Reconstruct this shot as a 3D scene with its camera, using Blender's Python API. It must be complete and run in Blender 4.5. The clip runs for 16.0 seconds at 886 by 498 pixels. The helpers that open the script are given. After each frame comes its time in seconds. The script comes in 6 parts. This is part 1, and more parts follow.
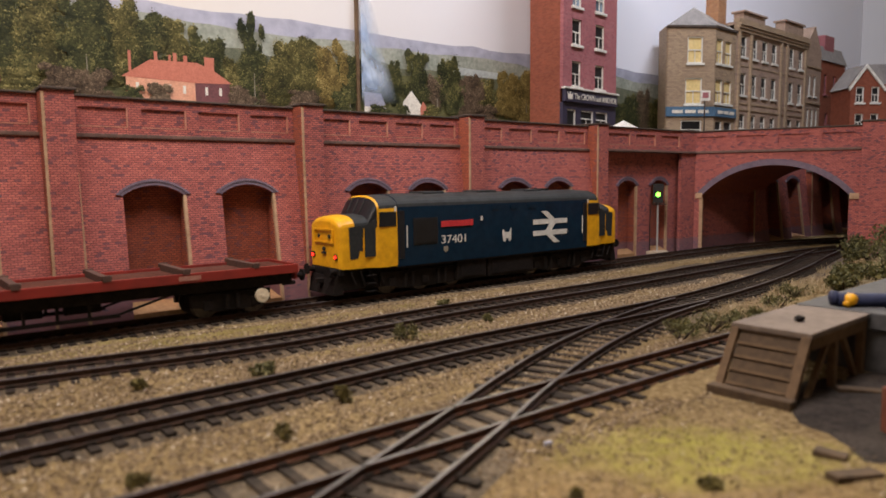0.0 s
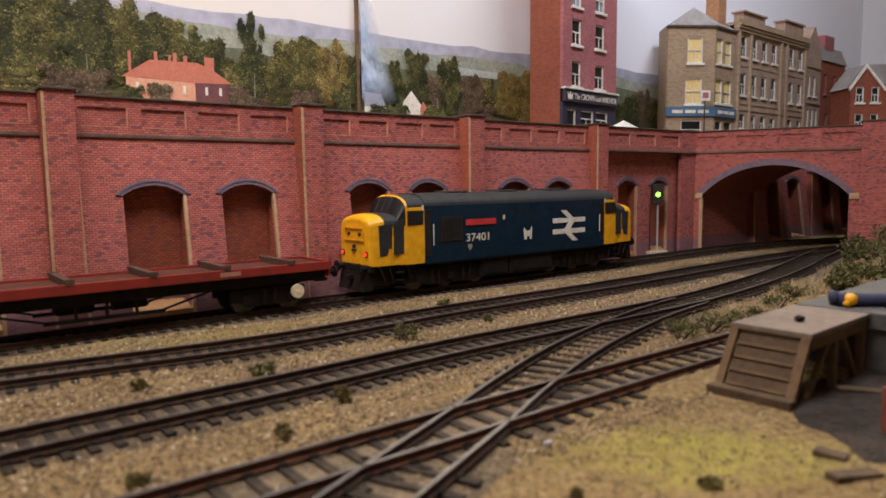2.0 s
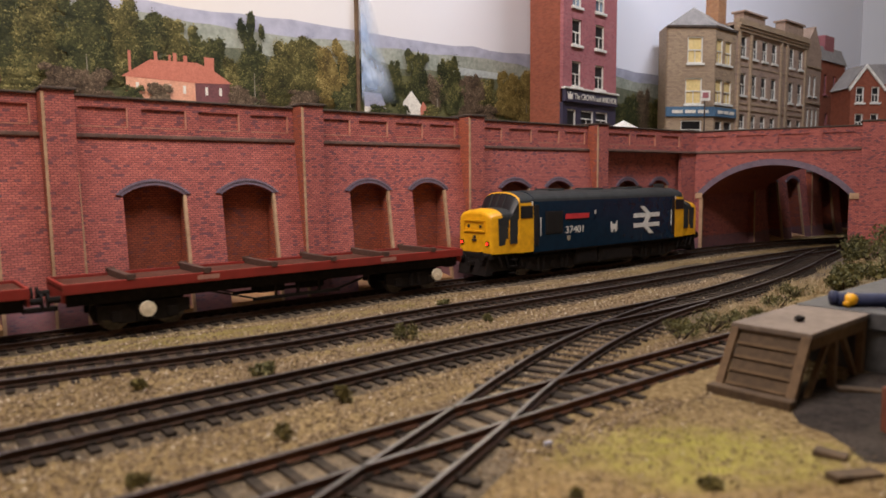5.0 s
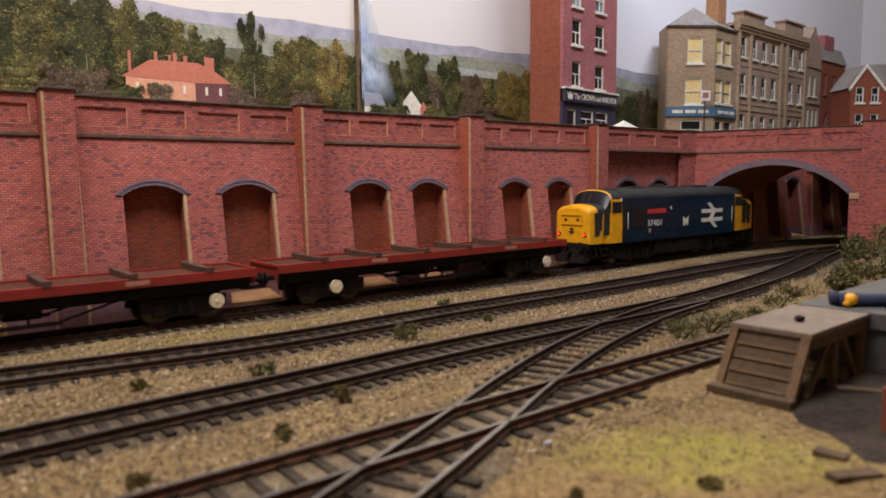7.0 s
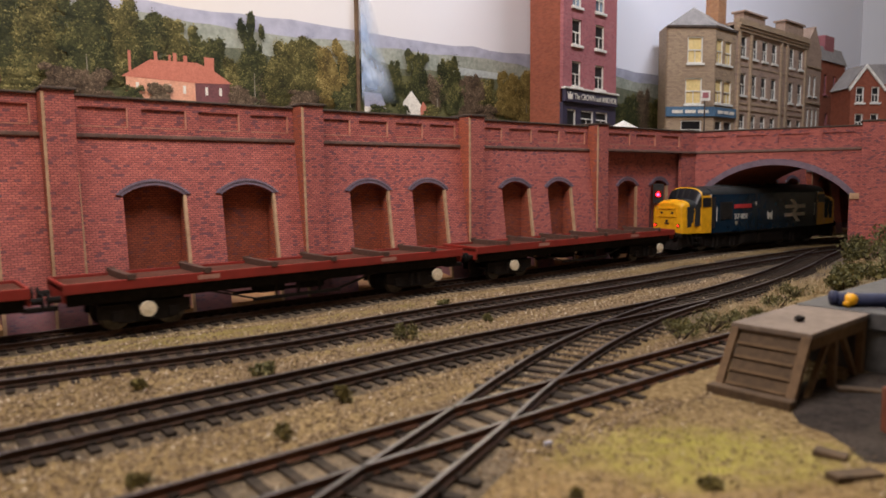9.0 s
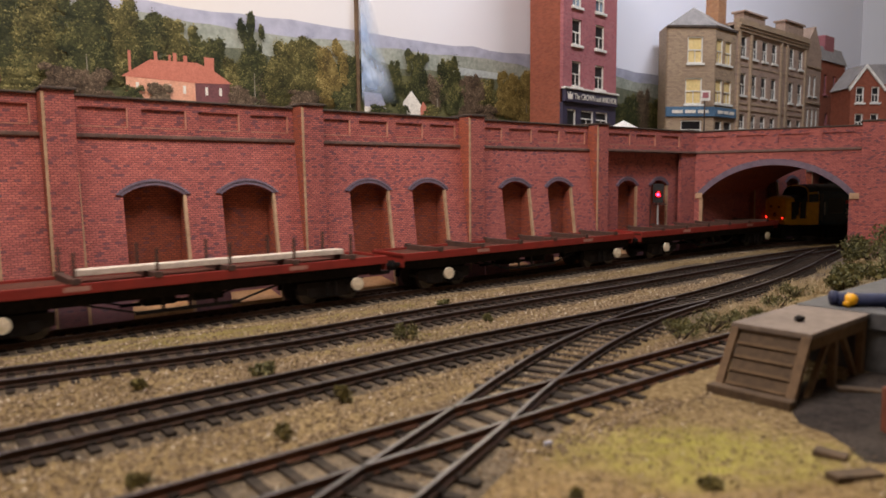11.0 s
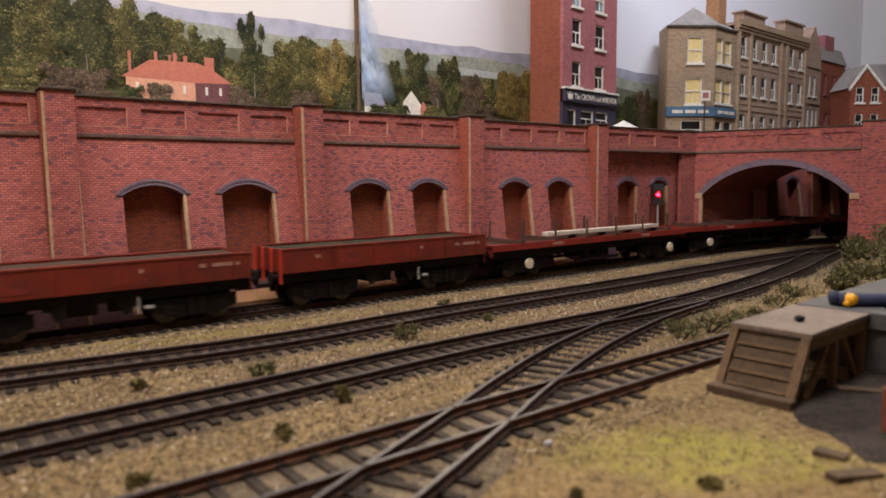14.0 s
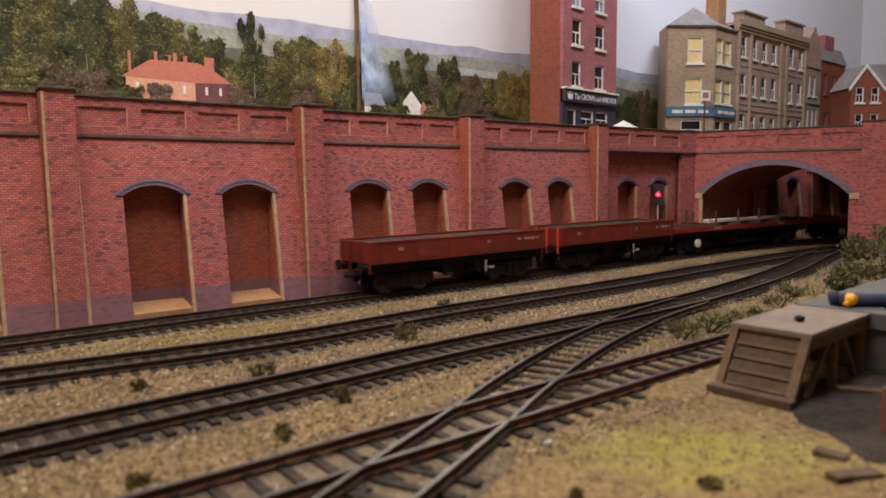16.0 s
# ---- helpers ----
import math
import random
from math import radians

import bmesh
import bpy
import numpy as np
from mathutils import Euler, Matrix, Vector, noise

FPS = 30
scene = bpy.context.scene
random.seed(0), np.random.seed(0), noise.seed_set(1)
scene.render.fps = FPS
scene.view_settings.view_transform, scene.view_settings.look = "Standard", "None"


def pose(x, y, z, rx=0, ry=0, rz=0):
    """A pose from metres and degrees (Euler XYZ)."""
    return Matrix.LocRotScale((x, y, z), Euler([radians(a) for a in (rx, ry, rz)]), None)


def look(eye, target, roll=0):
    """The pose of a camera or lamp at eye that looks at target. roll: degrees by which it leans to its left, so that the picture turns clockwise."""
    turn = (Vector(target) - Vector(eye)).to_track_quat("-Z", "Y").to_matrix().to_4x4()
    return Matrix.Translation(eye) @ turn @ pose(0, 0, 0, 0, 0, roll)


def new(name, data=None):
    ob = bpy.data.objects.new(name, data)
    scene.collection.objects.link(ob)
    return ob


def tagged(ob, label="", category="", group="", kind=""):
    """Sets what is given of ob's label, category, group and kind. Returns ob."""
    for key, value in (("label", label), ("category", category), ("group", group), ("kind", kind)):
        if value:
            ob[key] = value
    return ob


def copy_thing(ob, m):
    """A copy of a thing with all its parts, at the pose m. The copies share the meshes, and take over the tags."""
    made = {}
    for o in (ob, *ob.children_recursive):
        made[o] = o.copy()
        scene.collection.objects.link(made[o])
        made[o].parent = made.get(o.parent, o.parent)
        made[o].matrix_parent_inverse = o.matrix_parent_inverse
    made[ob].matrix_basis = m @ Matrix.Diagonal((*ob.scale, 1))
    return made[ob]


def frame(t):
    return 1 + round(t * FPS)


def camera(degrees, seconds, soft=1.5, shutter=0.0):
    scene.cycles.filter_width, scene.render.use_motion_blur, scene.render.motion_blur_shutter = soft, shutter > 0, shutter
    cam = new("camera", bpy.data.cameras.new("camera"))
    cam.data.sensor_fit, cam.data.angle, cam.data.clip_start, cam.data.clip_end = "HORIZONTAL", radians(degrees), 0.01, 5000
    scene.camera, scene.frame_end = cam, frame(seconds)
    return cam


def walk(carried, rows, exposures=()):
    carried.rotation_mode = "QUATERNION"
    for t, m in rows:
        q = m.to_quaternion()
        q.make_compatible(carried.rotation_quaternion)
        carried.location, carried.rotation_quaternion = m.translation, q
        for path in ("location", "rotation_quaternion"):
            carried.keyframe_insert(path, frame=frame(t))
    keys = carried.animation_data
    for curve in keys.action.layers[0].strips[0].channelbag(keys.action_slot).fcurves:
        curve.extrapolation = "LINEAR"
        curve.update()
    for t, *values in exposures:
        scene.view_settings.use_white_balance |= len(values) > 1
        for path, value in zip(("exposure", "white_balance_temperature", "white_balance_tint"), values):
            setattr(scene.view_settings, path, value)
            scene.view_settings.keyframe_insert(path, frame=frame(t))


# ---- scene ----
# A model railway at 1:76; all sizes are those of the model itself. z = 0 is the top of the rails.
cam = camera(64.9, 16.0, soft=1.7, shutter=0.5)
EYE = (0.0, 0.0, 0.0611)
PITCH = radians(5.657)
STAND = look(EYE, (0.0, math.cos(PITCH), EYE[2] - math.sin(PITCH)), -0.518)
cam.data.dof.use_dof, cam.data.dof.focus_distance, cam.data.dof.aperture_fstop = True, 0.50, 18.0
walk(cam, [(0.0, STAND), (16.0, STAND)], exposures=[(0.0, 0.0), (16.0, 0.0)])

# ---- light: the hall's ceiling lamps ----
world = bpy.data.worlds.new("hall_air")
scene.world = world
world.use_nodes = True
world.node_tree.nodes["Background"].inputs[0].default_value = (1.0, 0.82, 0.66, 1)
world.node_tree.nodes["Background"].inputs[1].default_value = 0.10


def ceiling_lamp(x, y, z, sx, sy, watts, colour):
    data = bpy.data.lights.new("ceiling_lamp_light", "AREA")
    data.shape, data.size, data.size_y, data.energy, data.color = "RECTANGLE", sx, sy, watts, colour
    ob = new("ceiling_lamp_light", data)
    ob.matrix_world = pose(x, y, z)
    return ob


def aimed_lamp(eye, target, length, depth, watts, colour):
    data = bpy.data.lights.new("aimed_area_light", "AREA")
    data.shape, data.size, data.size_y, data.energy, data.color = "RECTANGLE", length, depth, watts, colour
    ob = new("aimed_area_light", data)
    ob.matrix_world = look(eye, target)
    return ob


# the layout's own lighting strip, in front of and above the scene, and the hall's lamps
LAMP_TINT = (1.0, 0.865, 0.785)
aimed_lamp((-0.160, 0.110, 0.50), (-0.15, 0.34, 0.08), 0.45, 0.05, 3.3, LAMP_TINT)
aimed_lamp((-0.090, 0.280, 0.46), (-0.03, 0.50, 0.10), 0.40, 0.05, 0.95, (0.96, 0.90, 0.98))
# unseen bluish lamp added to brighten the right-hand sky and building fronts
aimed_lamp((0.34, 0.46, 0.62), (0.11, 0.68, 0.22), 0.32, 0.05, 2.45, (0.84, 0.88, 1.0))
ceiling_lamp(-0.60, -0.20, 1.38, 0.25, 1.2, 0.7, LAMP_TINT)
# unseen lamp added high behind the layout, as back light on the foreground
aimed_lamp((0.26, 2.17, 1.24), (0.08, 0.18, 0.0), 0.36, 0.36, 70.0, (1.0, 0.87, 0.66))


# ---- materials ----
class Mat:
    """A node material under construction."""

    def __init__(self, name, rough=0.7, metal=0.0, spec=0.5):
        self.m = bpy.data.materials.new(name)
        self.m.use_nodes = True
        self.t = self.m.node_tree
        self.b = self.t.nodes["Principled BSDF"]
        self.b.inputs["Roughness"].default_value = rough
        self.b.inputs["Metallic"].default_value = metal
        self.b.inputs["Specular IOR Level"].default_value = spec

    def node(self, kind, **values):
        n = self.t.nodes.new(kind)
        for key, value in values.items():
            n.inputs[key.replace("_", " ")].default_value = value
        return n

    def link(self, a, b):
        self.t.links.new(a, b)

    def coords(self):
        return self.node("ShaderNodeTexCoord").outputs["Object"]

    def noise(self, scale, detail=4, rough=0.6, vector=None):
        n = self.node("ShaderNodeTexNoise", Scale=scale, Detail=detail, Roughness=rough)
        self.link(vector or self.coords(), n.inputs["Vector"])
        return n.outputs["Fac"]

    def ramp(self, fac, stops):
        n = self.node("ShaderNodeValToRGB")
        e = n.color_ramp.elements
        while len(e) < len(stops):
            e.new(0.5)
        for k, (at, c) in zip(e, stops):
            k.position, k.color = at, (*c, 1) if len(c) == 3 else c
        self.link(fac, n.inputs[0])
        return n.outputs[0]

    def mix(self, fac, a, b, blend="MIX"):
        n = self.t.nodes.new("ShaderNodeMix")
        n.data_type, n.blend_type = "RGBA", blend
        for sock, v in ((n.inputs[0], fac), (n.inputs[6], a), (n.inputs[7], b)):
            if isinstance(v, bpy.types.NodeSocket):
                self.link(v, sock)
            elif isinstance(v, (int, float)):
                sock.default_value = v
            else:
                sock.default_value = (*v, 1)
        return n.outputs[2]

    def math(self, op, a, b=0.0):
        n = self.t.nodes.new("ShaderNodeMath")
        n.operation = op
        for sock, v in zip(n.inputs, (a, b)):
            if isinstance(v, bpy.types.NodeSocket):
                self.link(v, sock)
            else:
                sock.default_value = v
        return n.outputs[0]

    def bump(self, height, strength=0.4, distance=0.0004):
        n = self.node("ShaderNodeBump", Strength=strength, Distance=distance)
        self.link(height, n.inputs["Height"])
        self.link(n.outputs[0], self.b.inputs["Normal"])

    def colour(self, c):
        if isinstance(c, bpy.types.NodeSocket):
            self.link(c, self.b.inputs["Base Color"])
        else:
            self.b.inputs["Base Color"].default_value = (*c, 1)
        return self.m


def mottled(name, a, b, scale, rough=0.75, metal=0.0, spec=0.4, bump=0.3, fine=6.0, distance=0.0003, spread=(0.35, 0.68)):
    """Two tones in large patches with a finer grain over them."""
    k = Mat(name, rough, metal, spec)
    big = k.ramp(k.noise(scale), [(spread[0], a), (spread[1], b)])
    grain = k.noise(scale * fine, 3)
    c = k.mix(0.35, big, k.ramp(grain, [(0.3, tuple(v * 0.55 for v in a)), (0.7, tuple(min(1, v * 1.35) for v in b))]))
    k.bump(grain, bump, distance)
    return k.colour(c)


def brick_paper(name, tones, blue_foot=True, scale=1.0, odd_bricks=0.60):
    """Embossed brick paper, 1:76: courses of 1 mm, with darker headers, stains and a blue-brick foot."""
    k = Mat(name, 0.78, 0, 0.25)
    sep = k.node("ShaderNodeSeparateXYZ")
    k.link(k.coords(), sep.inputs[0])
    along = k.math("ADD", sep.outputs[0], sep.outputs[1])
    comb = k.node("ShaderNodeCombineXYZ")
    k.link(along, comb.inputs[0]), k.link(sep.outputs[2], comb.inputs[1])
    br = k.node("ShaderNodeTexBrick", Scale=1.0, Mortar_Size=0.00020 * scale, Mortar_Smooth=0.3, Bias=-0.15,
                Brick_Width=0.0025 * scale, Row_Height=0.00104 * scale)
    br.inputs["Color1"].default_value = (*tones[0], 1)
    br.inputs["Color2"].default_value = (*tones[1], 1)
    br.inputs["Mortar"].default_value = (*tones[2], 1)
    k.link(comb.outputs[0], br.inputs["Vector"])
    c = br.outputs["Color"]
    # single burnt bricks, more of them in loose patches
    row = k.math("FLOOR", k.math("DIVIDE", sep.outputs[2], 0.00104 * scale))
    odd = k.math("MULTIPLY", k.math("SUBTRACT", 1.0, k.math("FLOORED_MODULO", row, 2.0)), 0.5)
    col = k.math("FLOOR", k.math("ADD", k.math("DIVIDE", along, 0.0025 * scale), odd))
    cell = k.node("ShaderNodeCombineXYZ")
    k.link(row, cell.inputs[0]), k.link(col, cell.inputs[1])
    white = k.node("ShaderNodeTexWhiteNoise")
    k.link(cell.outputs[0], white.inputs["Vector"])
    patch = k.ramp(k.noise(26.0, 3), [(0.38, (0.0, 0.0, 0.0)), (0.72, (0.12, 0.12, 0.12))])
    burnt = k.ramp(k.math("ADD", white.outputs["Value"], patch), [(0.90, (0, 0, 0)), (0.96, (1, 1, 1))])
    c = k.mix(k.math("MULTIPLY", burnt, odd_bricks), c, (0.13, 0.062, 0.085))
    c = k.mix(0.55, c, k.ramp(white.outputs["Value"], [(0.0, (0.55, 0.50, 0.56)), (0.6, (0.95, 0.92, 0.92)), (1.0, (1.0, 1.0, 0.95))]), "MULTIPLY")
    if blue_foot:
        edge = k.math("ADD", sep.outputs[2], k.math("MULTIPLY", k.noise(160.0, 2), 0.0035))
        foot = k.ramp(k.math("MULTIPLY", edge, 100.0), [(0.80, (1, 1, 1)), (0.98, (0, 0, 0))])
        c = k.mix(k.math("MULTIPLY", foot, 0.62), c, k.mix(br.outputs["Fac"], (0.10, 0.085, 0.135), (0.24, 0.17, 0.18)))
    c = k.mix(0.45, c, k.ramp(k.noise(9.0, 5), [(0.3, (0.45, 0.40, 0.42)), (0.5, (0.85, 0.82, 0.82)), (0.72, (1.0, 0.9, 0.82))]), "MULTIPLY")
    k.bump(k.math("ADD", br.outputs["Fac"], k.math("MULTIPLY", k.noise(900.0, 2), -0.6)), 0.35, -0.00012)
    return k.colour(c)


BRICK = brick_paper("brick_paper", ((0.61, 0.180, 0.138), (0.45, 0.127, 0.110), (0.22, 0.085, 0.080)), True, 1.08, 0.78)
# darker and browner than BRICK: niches, pilaster cheeks and bridge vault
BRICK_INNER = brick_paper("darker_brick_paper", ((0.47, 0.125, 0.062), (0.36, 0.095, 0.055), (0.20, 0.07, 0.05)), True, 1.08, 0.60)
BLUE_BRICK = mottled("blue_brick", (0.12, 0.085, 0.115), (0.19, 0.14, 0.175), 300, 0.7)
CARD_EDGE = mottled("bare_card_edge", (0.34, 0.20, 0.11), (0.50, 0.33, 0.20), 60, 0.85)
PANEL_EDGE = mottled("pale_panel_edge", (0.42, 0.17, 0.12), (0.52, 0.25, 0.17), 80, 0.85)
MORTAR = mottled("dark_ring_joint", (0.06, 0.045, 0.06), (0.10, 0.075, 0.09), 200, 0.85)
COPING = mottled("weathered_coping", (0.035, 0.024, 0.020), (0.085, 0.06, 0.045), 90, 0.85)
STONE_BAND = mottled("string_course_stone", (0.10, 0.06, 0.05), (0.19, 0.11, 0.085), 70, 0.85)
DARK = mottled("soot_black", (0.012, 0.011, 0.011), (0.03, 0.027, 0.026), 60, 0.8)
UNDERFRAME = mottled("underframe_grime", (0.006, 0.0052, 0.005), (0.020, 0.015, 0.013), 110, 0.75, 0.0, 0.12)
RAIL_SIDE = mottled("rusty_rail_side", (0.028, 0.016, 0.011), (0.075, 0.040, 0.026), 150, 0.8, 0.0, 0.2)
RAIL_RUST = mottled("red_rust_rail_side", (0.075, 0.032, 0.019), (0.15, 0.068, 0.040), 150, 0.85, 0.0, 0.2)
RAIL_HEAD = mottled("worn_rail_head", (0.040, 0.032, 0.030), (0.100, 0.090, 0.096), 45, 0.55, 0.5)
SLEEPER = mottled("dark_sleeper", (0.012, 0.008, 0.006), (0.040, 0.028, 0.019), 130, 0.85, 0.0, 0.2)
LOCO_BLUE = mottled("rail_blue_paint", (0.0024, 0.0145, 0.032), (0.0040, 0.0210, 0.043), 30, 0.24, 0, 0.30, 0.03)
LOCO_YELLOW = mottled("warning_yellow_paint", (0.74, 0.345, 0.006), (0.80, 0.40, 0.010), 40, 0.42, 0, 0.5, 0.05)
ROOF_GREY = mottled("roof_grey_paint", (0.020, 0.022, 0.022), (0.034, 0.036, 0.036), 40, 0.62, 0, 0.25, 0.08)
WHITE = mottled("off_white_paint", (0.62, 0.60, 0.54), (0.74, 0.72, 0.66), 60, 0.55, 0, 0.4, 0.05)
WAGON_RED = mottled("freight_red_paint", (0.30, 0.022, 0.012), (0.15, 0.018, 0.012), 45, 0.6)
WAGON_FLOOR = mottled("worn_plank_floor", (0.060, 0.019, 0.012), (0.105, 0.045, 0.032), 60, 0.95, 0.0, 0.1)
MAROON = mottled("faded_maroon_paint", (0.25, 0.027, 0.014), (0.085, 0.018, 0.011), 38, 0.45)
STENCIL = mottled("faded_stencil_paint", (0.30, 0.11, 0.08), (0.44, 0.24, 0.18), 300, 0.7)
BOLSTER = mottled("bolster_brown", (0.055, 0.028, 0.02), (0.10, 0.05, 0.035), 80, 0.8)
BALLAST_BED = mottled("ballast_bed", (0.27, 0.20, 0.14), (0.46, 0.38, 0.29), 55, 0.95, fine=9, bump=0.8, distance=0.0012)
STONE = Mat("ballast_stones", 0.95, 0, 0.2)
_geo = STONE.node("ShaderNodeNewGeometry")
STONE = STONE.colour(STONE.ramp(_geo.outputs["Random Per Island"], [(0.0, (0.095, 0.064, 0.034)), (0.30, (0.150, 0.105, 0.062)), (0.70, (0.260, 0.190, 0.114)), (0.96, (0.40, 0.31, 0.20)), (1.0, (0.62, 0.54, 0.42))]))
TIMBER = mottled("old_timber", (0.085, 0.050, 0.024), (0.155, 0.096, 0.050), 60, 0.85)
BLACK_GLASS = mottled("dark_window_glass", (0.01, 0.01, 0.012), (0.018, 0.018, 0.02), 40, 0.28, 0, 0.35, 0.0)


ROAD = mottled("street_grey", (0.12, 0.115, 0.11), (0.18, 0.17, 0.16), 40, 0.9)


def print_ink(name, a, b, scale, spread=(0.35, 0.68)):
    return mottled(name, a, b, scale, 0.5, 0, 0.35, 0.0, spread=spread)


def sky_ink(name, left, right, x0, x1):
    """Printed sky: a slow change of tint along the board, and faint cloud."""
    k = Mat(name, 0.5, 0, 0.35)
    sep = k.node("ShaderNodeSeparateXYZ")
    k.link(k.coords(), sep.inputs[0])
    t = k.math("DIVIDE", k.math("SUBTRACT", sep.outputs[0], x0), x1 - x0)
    c = k.ramp(t, [(0.0, left), (1.0, right)])
    return k.colour(k.mix(0.12, c, k.ramp(k.noise(5.0, 4), [(0.3, (0.55, 0.55, 0.62)), (0.7, (0.9, 0.86, 0.82))])))


SKY = sky_ink("printed_sky", (0.66, 0.625, 0.575), (0.86, 0.89, 1.0), 0.1, 0.62)
SKY_DULL = sky_ink("printed_dull_sky", (0.56, 0.57, 0.60), (0.44, 0.45, 0.46), 0.0, 0.5)
FAR_HILL = print_ink("printed_far_hill", (0.33, 0.345, 0.44), (0.43, 0.43, 0.50), 14)
MID_HILL = print_ink("printed_mid_hill", (0.23, 0.26, 0.21), (0.38, 0.39, 0.33), 60)
PALE_FIELD = print_ink("printed_field", (0.38, 0.42, 0.42), (0.46, 0.49, 0.46), 60)
LOW_GREEN = print_ink("printed_meadow", (0.045, 0.055, 0.022), (0.17, 0.16, 0.065), 120)
FAR_WOOD = print_ink("printed_far_wood", (0.075, 0.090, 0.060), (0.19, 0.19, 0.125), 170)
PRINT_BRICK = print_ink("printed_house_brick", (0.62, 0.29, 0.18), (0.70, 0.38, 0.25), 160)
PRINT_SHADE = print_ink("printed_house_side", (0.12, 0.05, 0.055), (0.18, 0.07, 0.07), 160)
PRINT_ROOF = print_ink("printed_roof_red", (0.43, 0.135, 0.09), (0.56, 0.20, 0.135), 260)
PRINT_SLATE = print_ink("printed_slate", (0.24, 0.25, 0.33), (0.36, 0.36, 0.44), 160)
PRINT_PALE = print_ink("printed_cream", (0.66, 0.61, 0.52), (0.78, 0.73, 0.64), 120)
PALE_BARK = print_ink("printed_bark", (0.20, 0.18, 0.13), (0.34, 0.31, 0.24), 200)


def leaf_ink(name, tones, grain=0.18):
    k = Mat(name, 0.55, 0, 0.3)
    g = k.node("ShaderNodeNewGeometry")
    clump = k.math("ADD", k.math("MULTIPLY", k.math("SUBTRACT", k.noise(70, 4, 0.6), 0.5), 1.7), k.math("MULTIPLY", k.math("SUBTRACT", k.noise(520, 4, 0.75), 0.5), 1.6))
    return k.colour(k.ramp(k.math("ADD", k.math("MULTIPLY", g.outputs["Random Per Island"], grain), k.math("ADD", clump, 0.5 - grain * 0.5)), list(zip((0.0, 0.35, 0.7, 1.0), tones))))


FOLIAGE = (
    ((0.010, 0.014, 0.007), (0.028, 0.035, 0.013), (0.075, 0.078, 0.026), (0.20, 0.185, 0.065)),
    ((0.020, 0.022, 0.009), (0.056, 0.054, 0.017), (0.140, 0.124, 0.038), (0.31, 0.265, 0.10)),
    ((0.060, 0.042, 0.014), (0.155, 0.110, 0.032), (0.290, 0.215, 0.066), (0.47, 0.36, 0.14)),
    ((0.034, 0.023, 0.015), (0.085, 0.058, 0.036), (0.160, 0.112, 0.070), (0.260, 0.190, 0.120)),
    ((0.030, 0.005, 0.010), (0.070, 0.010, 0.020), (0.130, 0.022, 0.035), (0.220, 0.050, 0.060)))
LEAF_DARK = [leaf_ink("printed_leaf_mass", [tuple(v * 0.75 for v in c) for c in t], 0.10) for t in FOLIAGE]
LEAF_LIGHT = [leaf_ink("printed_leaf", t, 0.26) for t in FOLIAGE]
LEAF_SUN = [leaf_ink("printed_sunlit_leaf", [t[1], t[2], t[3], tuple(min(0.7, v * 1.2) for v in t[3])], 0.34) for t in FOLIAGE]


def smoke_ink():
    k = Mat("printed_smoke", 0.55, 0, 0.3)
    k.colour(k.ramp(k.noise(60, 4), [(0.35, (0.42, 0.55, 0.76)), (0.7, (0.74, 0.84, 0.97))]))
    sep = k.node("ShaderNodeSeparateXYZ")
    k.link(k.coords(), sep.inputs[0])
    streak = k.node("ShaderNodeCombineXYZ")
    k.link(k.math("MULTIPLY", k.math("ADD", sep.outputs[0], k.math("MULTIPLY", sep.outputs[2], 0.28)), 70.0), streak.inputs[0])
    k.link(k.math("MULTIPLY", sep.outputs[2], 34.0), streak.inputs[1])
    foot = k.ramp(k.math("MULTIPLY", k.math("SUBTRACT", sep.outputs[2], 0.119), 45.0), [(0.0, (0, 0, 0)), (0.9, (1, 1, 1))])
    edge = k.ramp(k.math("MULTIPLY", k.math("SUBTRACT", k.math("ADD", sep.outputs[0], k.math("MULTIPLY", sep.outputs[2], 0.30)), 0.2700), 40.0), [(0.0, (0.9, 0.9, 0.9)), (0.85, (0, 0, 0))])
    k.link(k.math("MULTIPLY", k.math("MULTIPLY", edge, foot), k.ramp(k.noise(1.0, 3, 0.6, streak.outputs[0]), [(0.30, (0.12, 0.12, 0.12)), (0.62, (0.95, 0.95, 0.95))])), k.b.inputs["Alpha"])
    return k.m


SMOKE = smoke_ink()
PUB_BRICK = brick_paper("pub_brick_paper", ((0.43, 0.135, 0.150), (0.36, 0.112, 0.132), (0.40, 0.19, 0.195)), False, 1.0, 0.2)
PUB_SIDE = brick_paper("plain_brick_paper", ((0.31, 0.088, 0.050), (0.27, 0.080, 0.045), (0.28, 0.10, 0.058)), False, 1.0, 0.12)
CHIM_BRICK = brick_paper("chimney_brick_paper", ((0.52, 0.27, 0.13), (0.46, 0.23, 0.11), (0.44, 0.27, 0.16)), False)
PUB_DARK = mottled("navy_fascia_paint", (0.030, 0.026, 0.050), (0.045, 0.038, 0.066), 60, 0.5)
BUFF_STONE = brick_paper("buff_stone_paper", ((0.47, 0.355, 0.225), (0.40, 0.30, 0.20), (0.33, 0.255, 0.175)), False, 1.5, 0.15)
BUFF_STONE2 = brick_paper("grey_buff_stone_paper", ((0.49, 0.365, 0.275), (0.42, 0.31, 0.24), (0.35, 0.265, 0.205)), False, 1.5, 0.15)
SHOP_BLUE = mottled("faded_blue_fascia", (0.06, 0.13, 0.22), (0.09, 0.17, 0.26), 70, 0.5)
ROOF_SLATE = mottled("grey_slate_paper", (0.20, 0.19, 0.19), (0.32, 0.30, 0.29), 150, 0.75)
BLIND = mottled("drawn_yellow_blind", (0.66, 0.50, 0.20), (0.74, 0.58, 0.27), 80, 0.6)
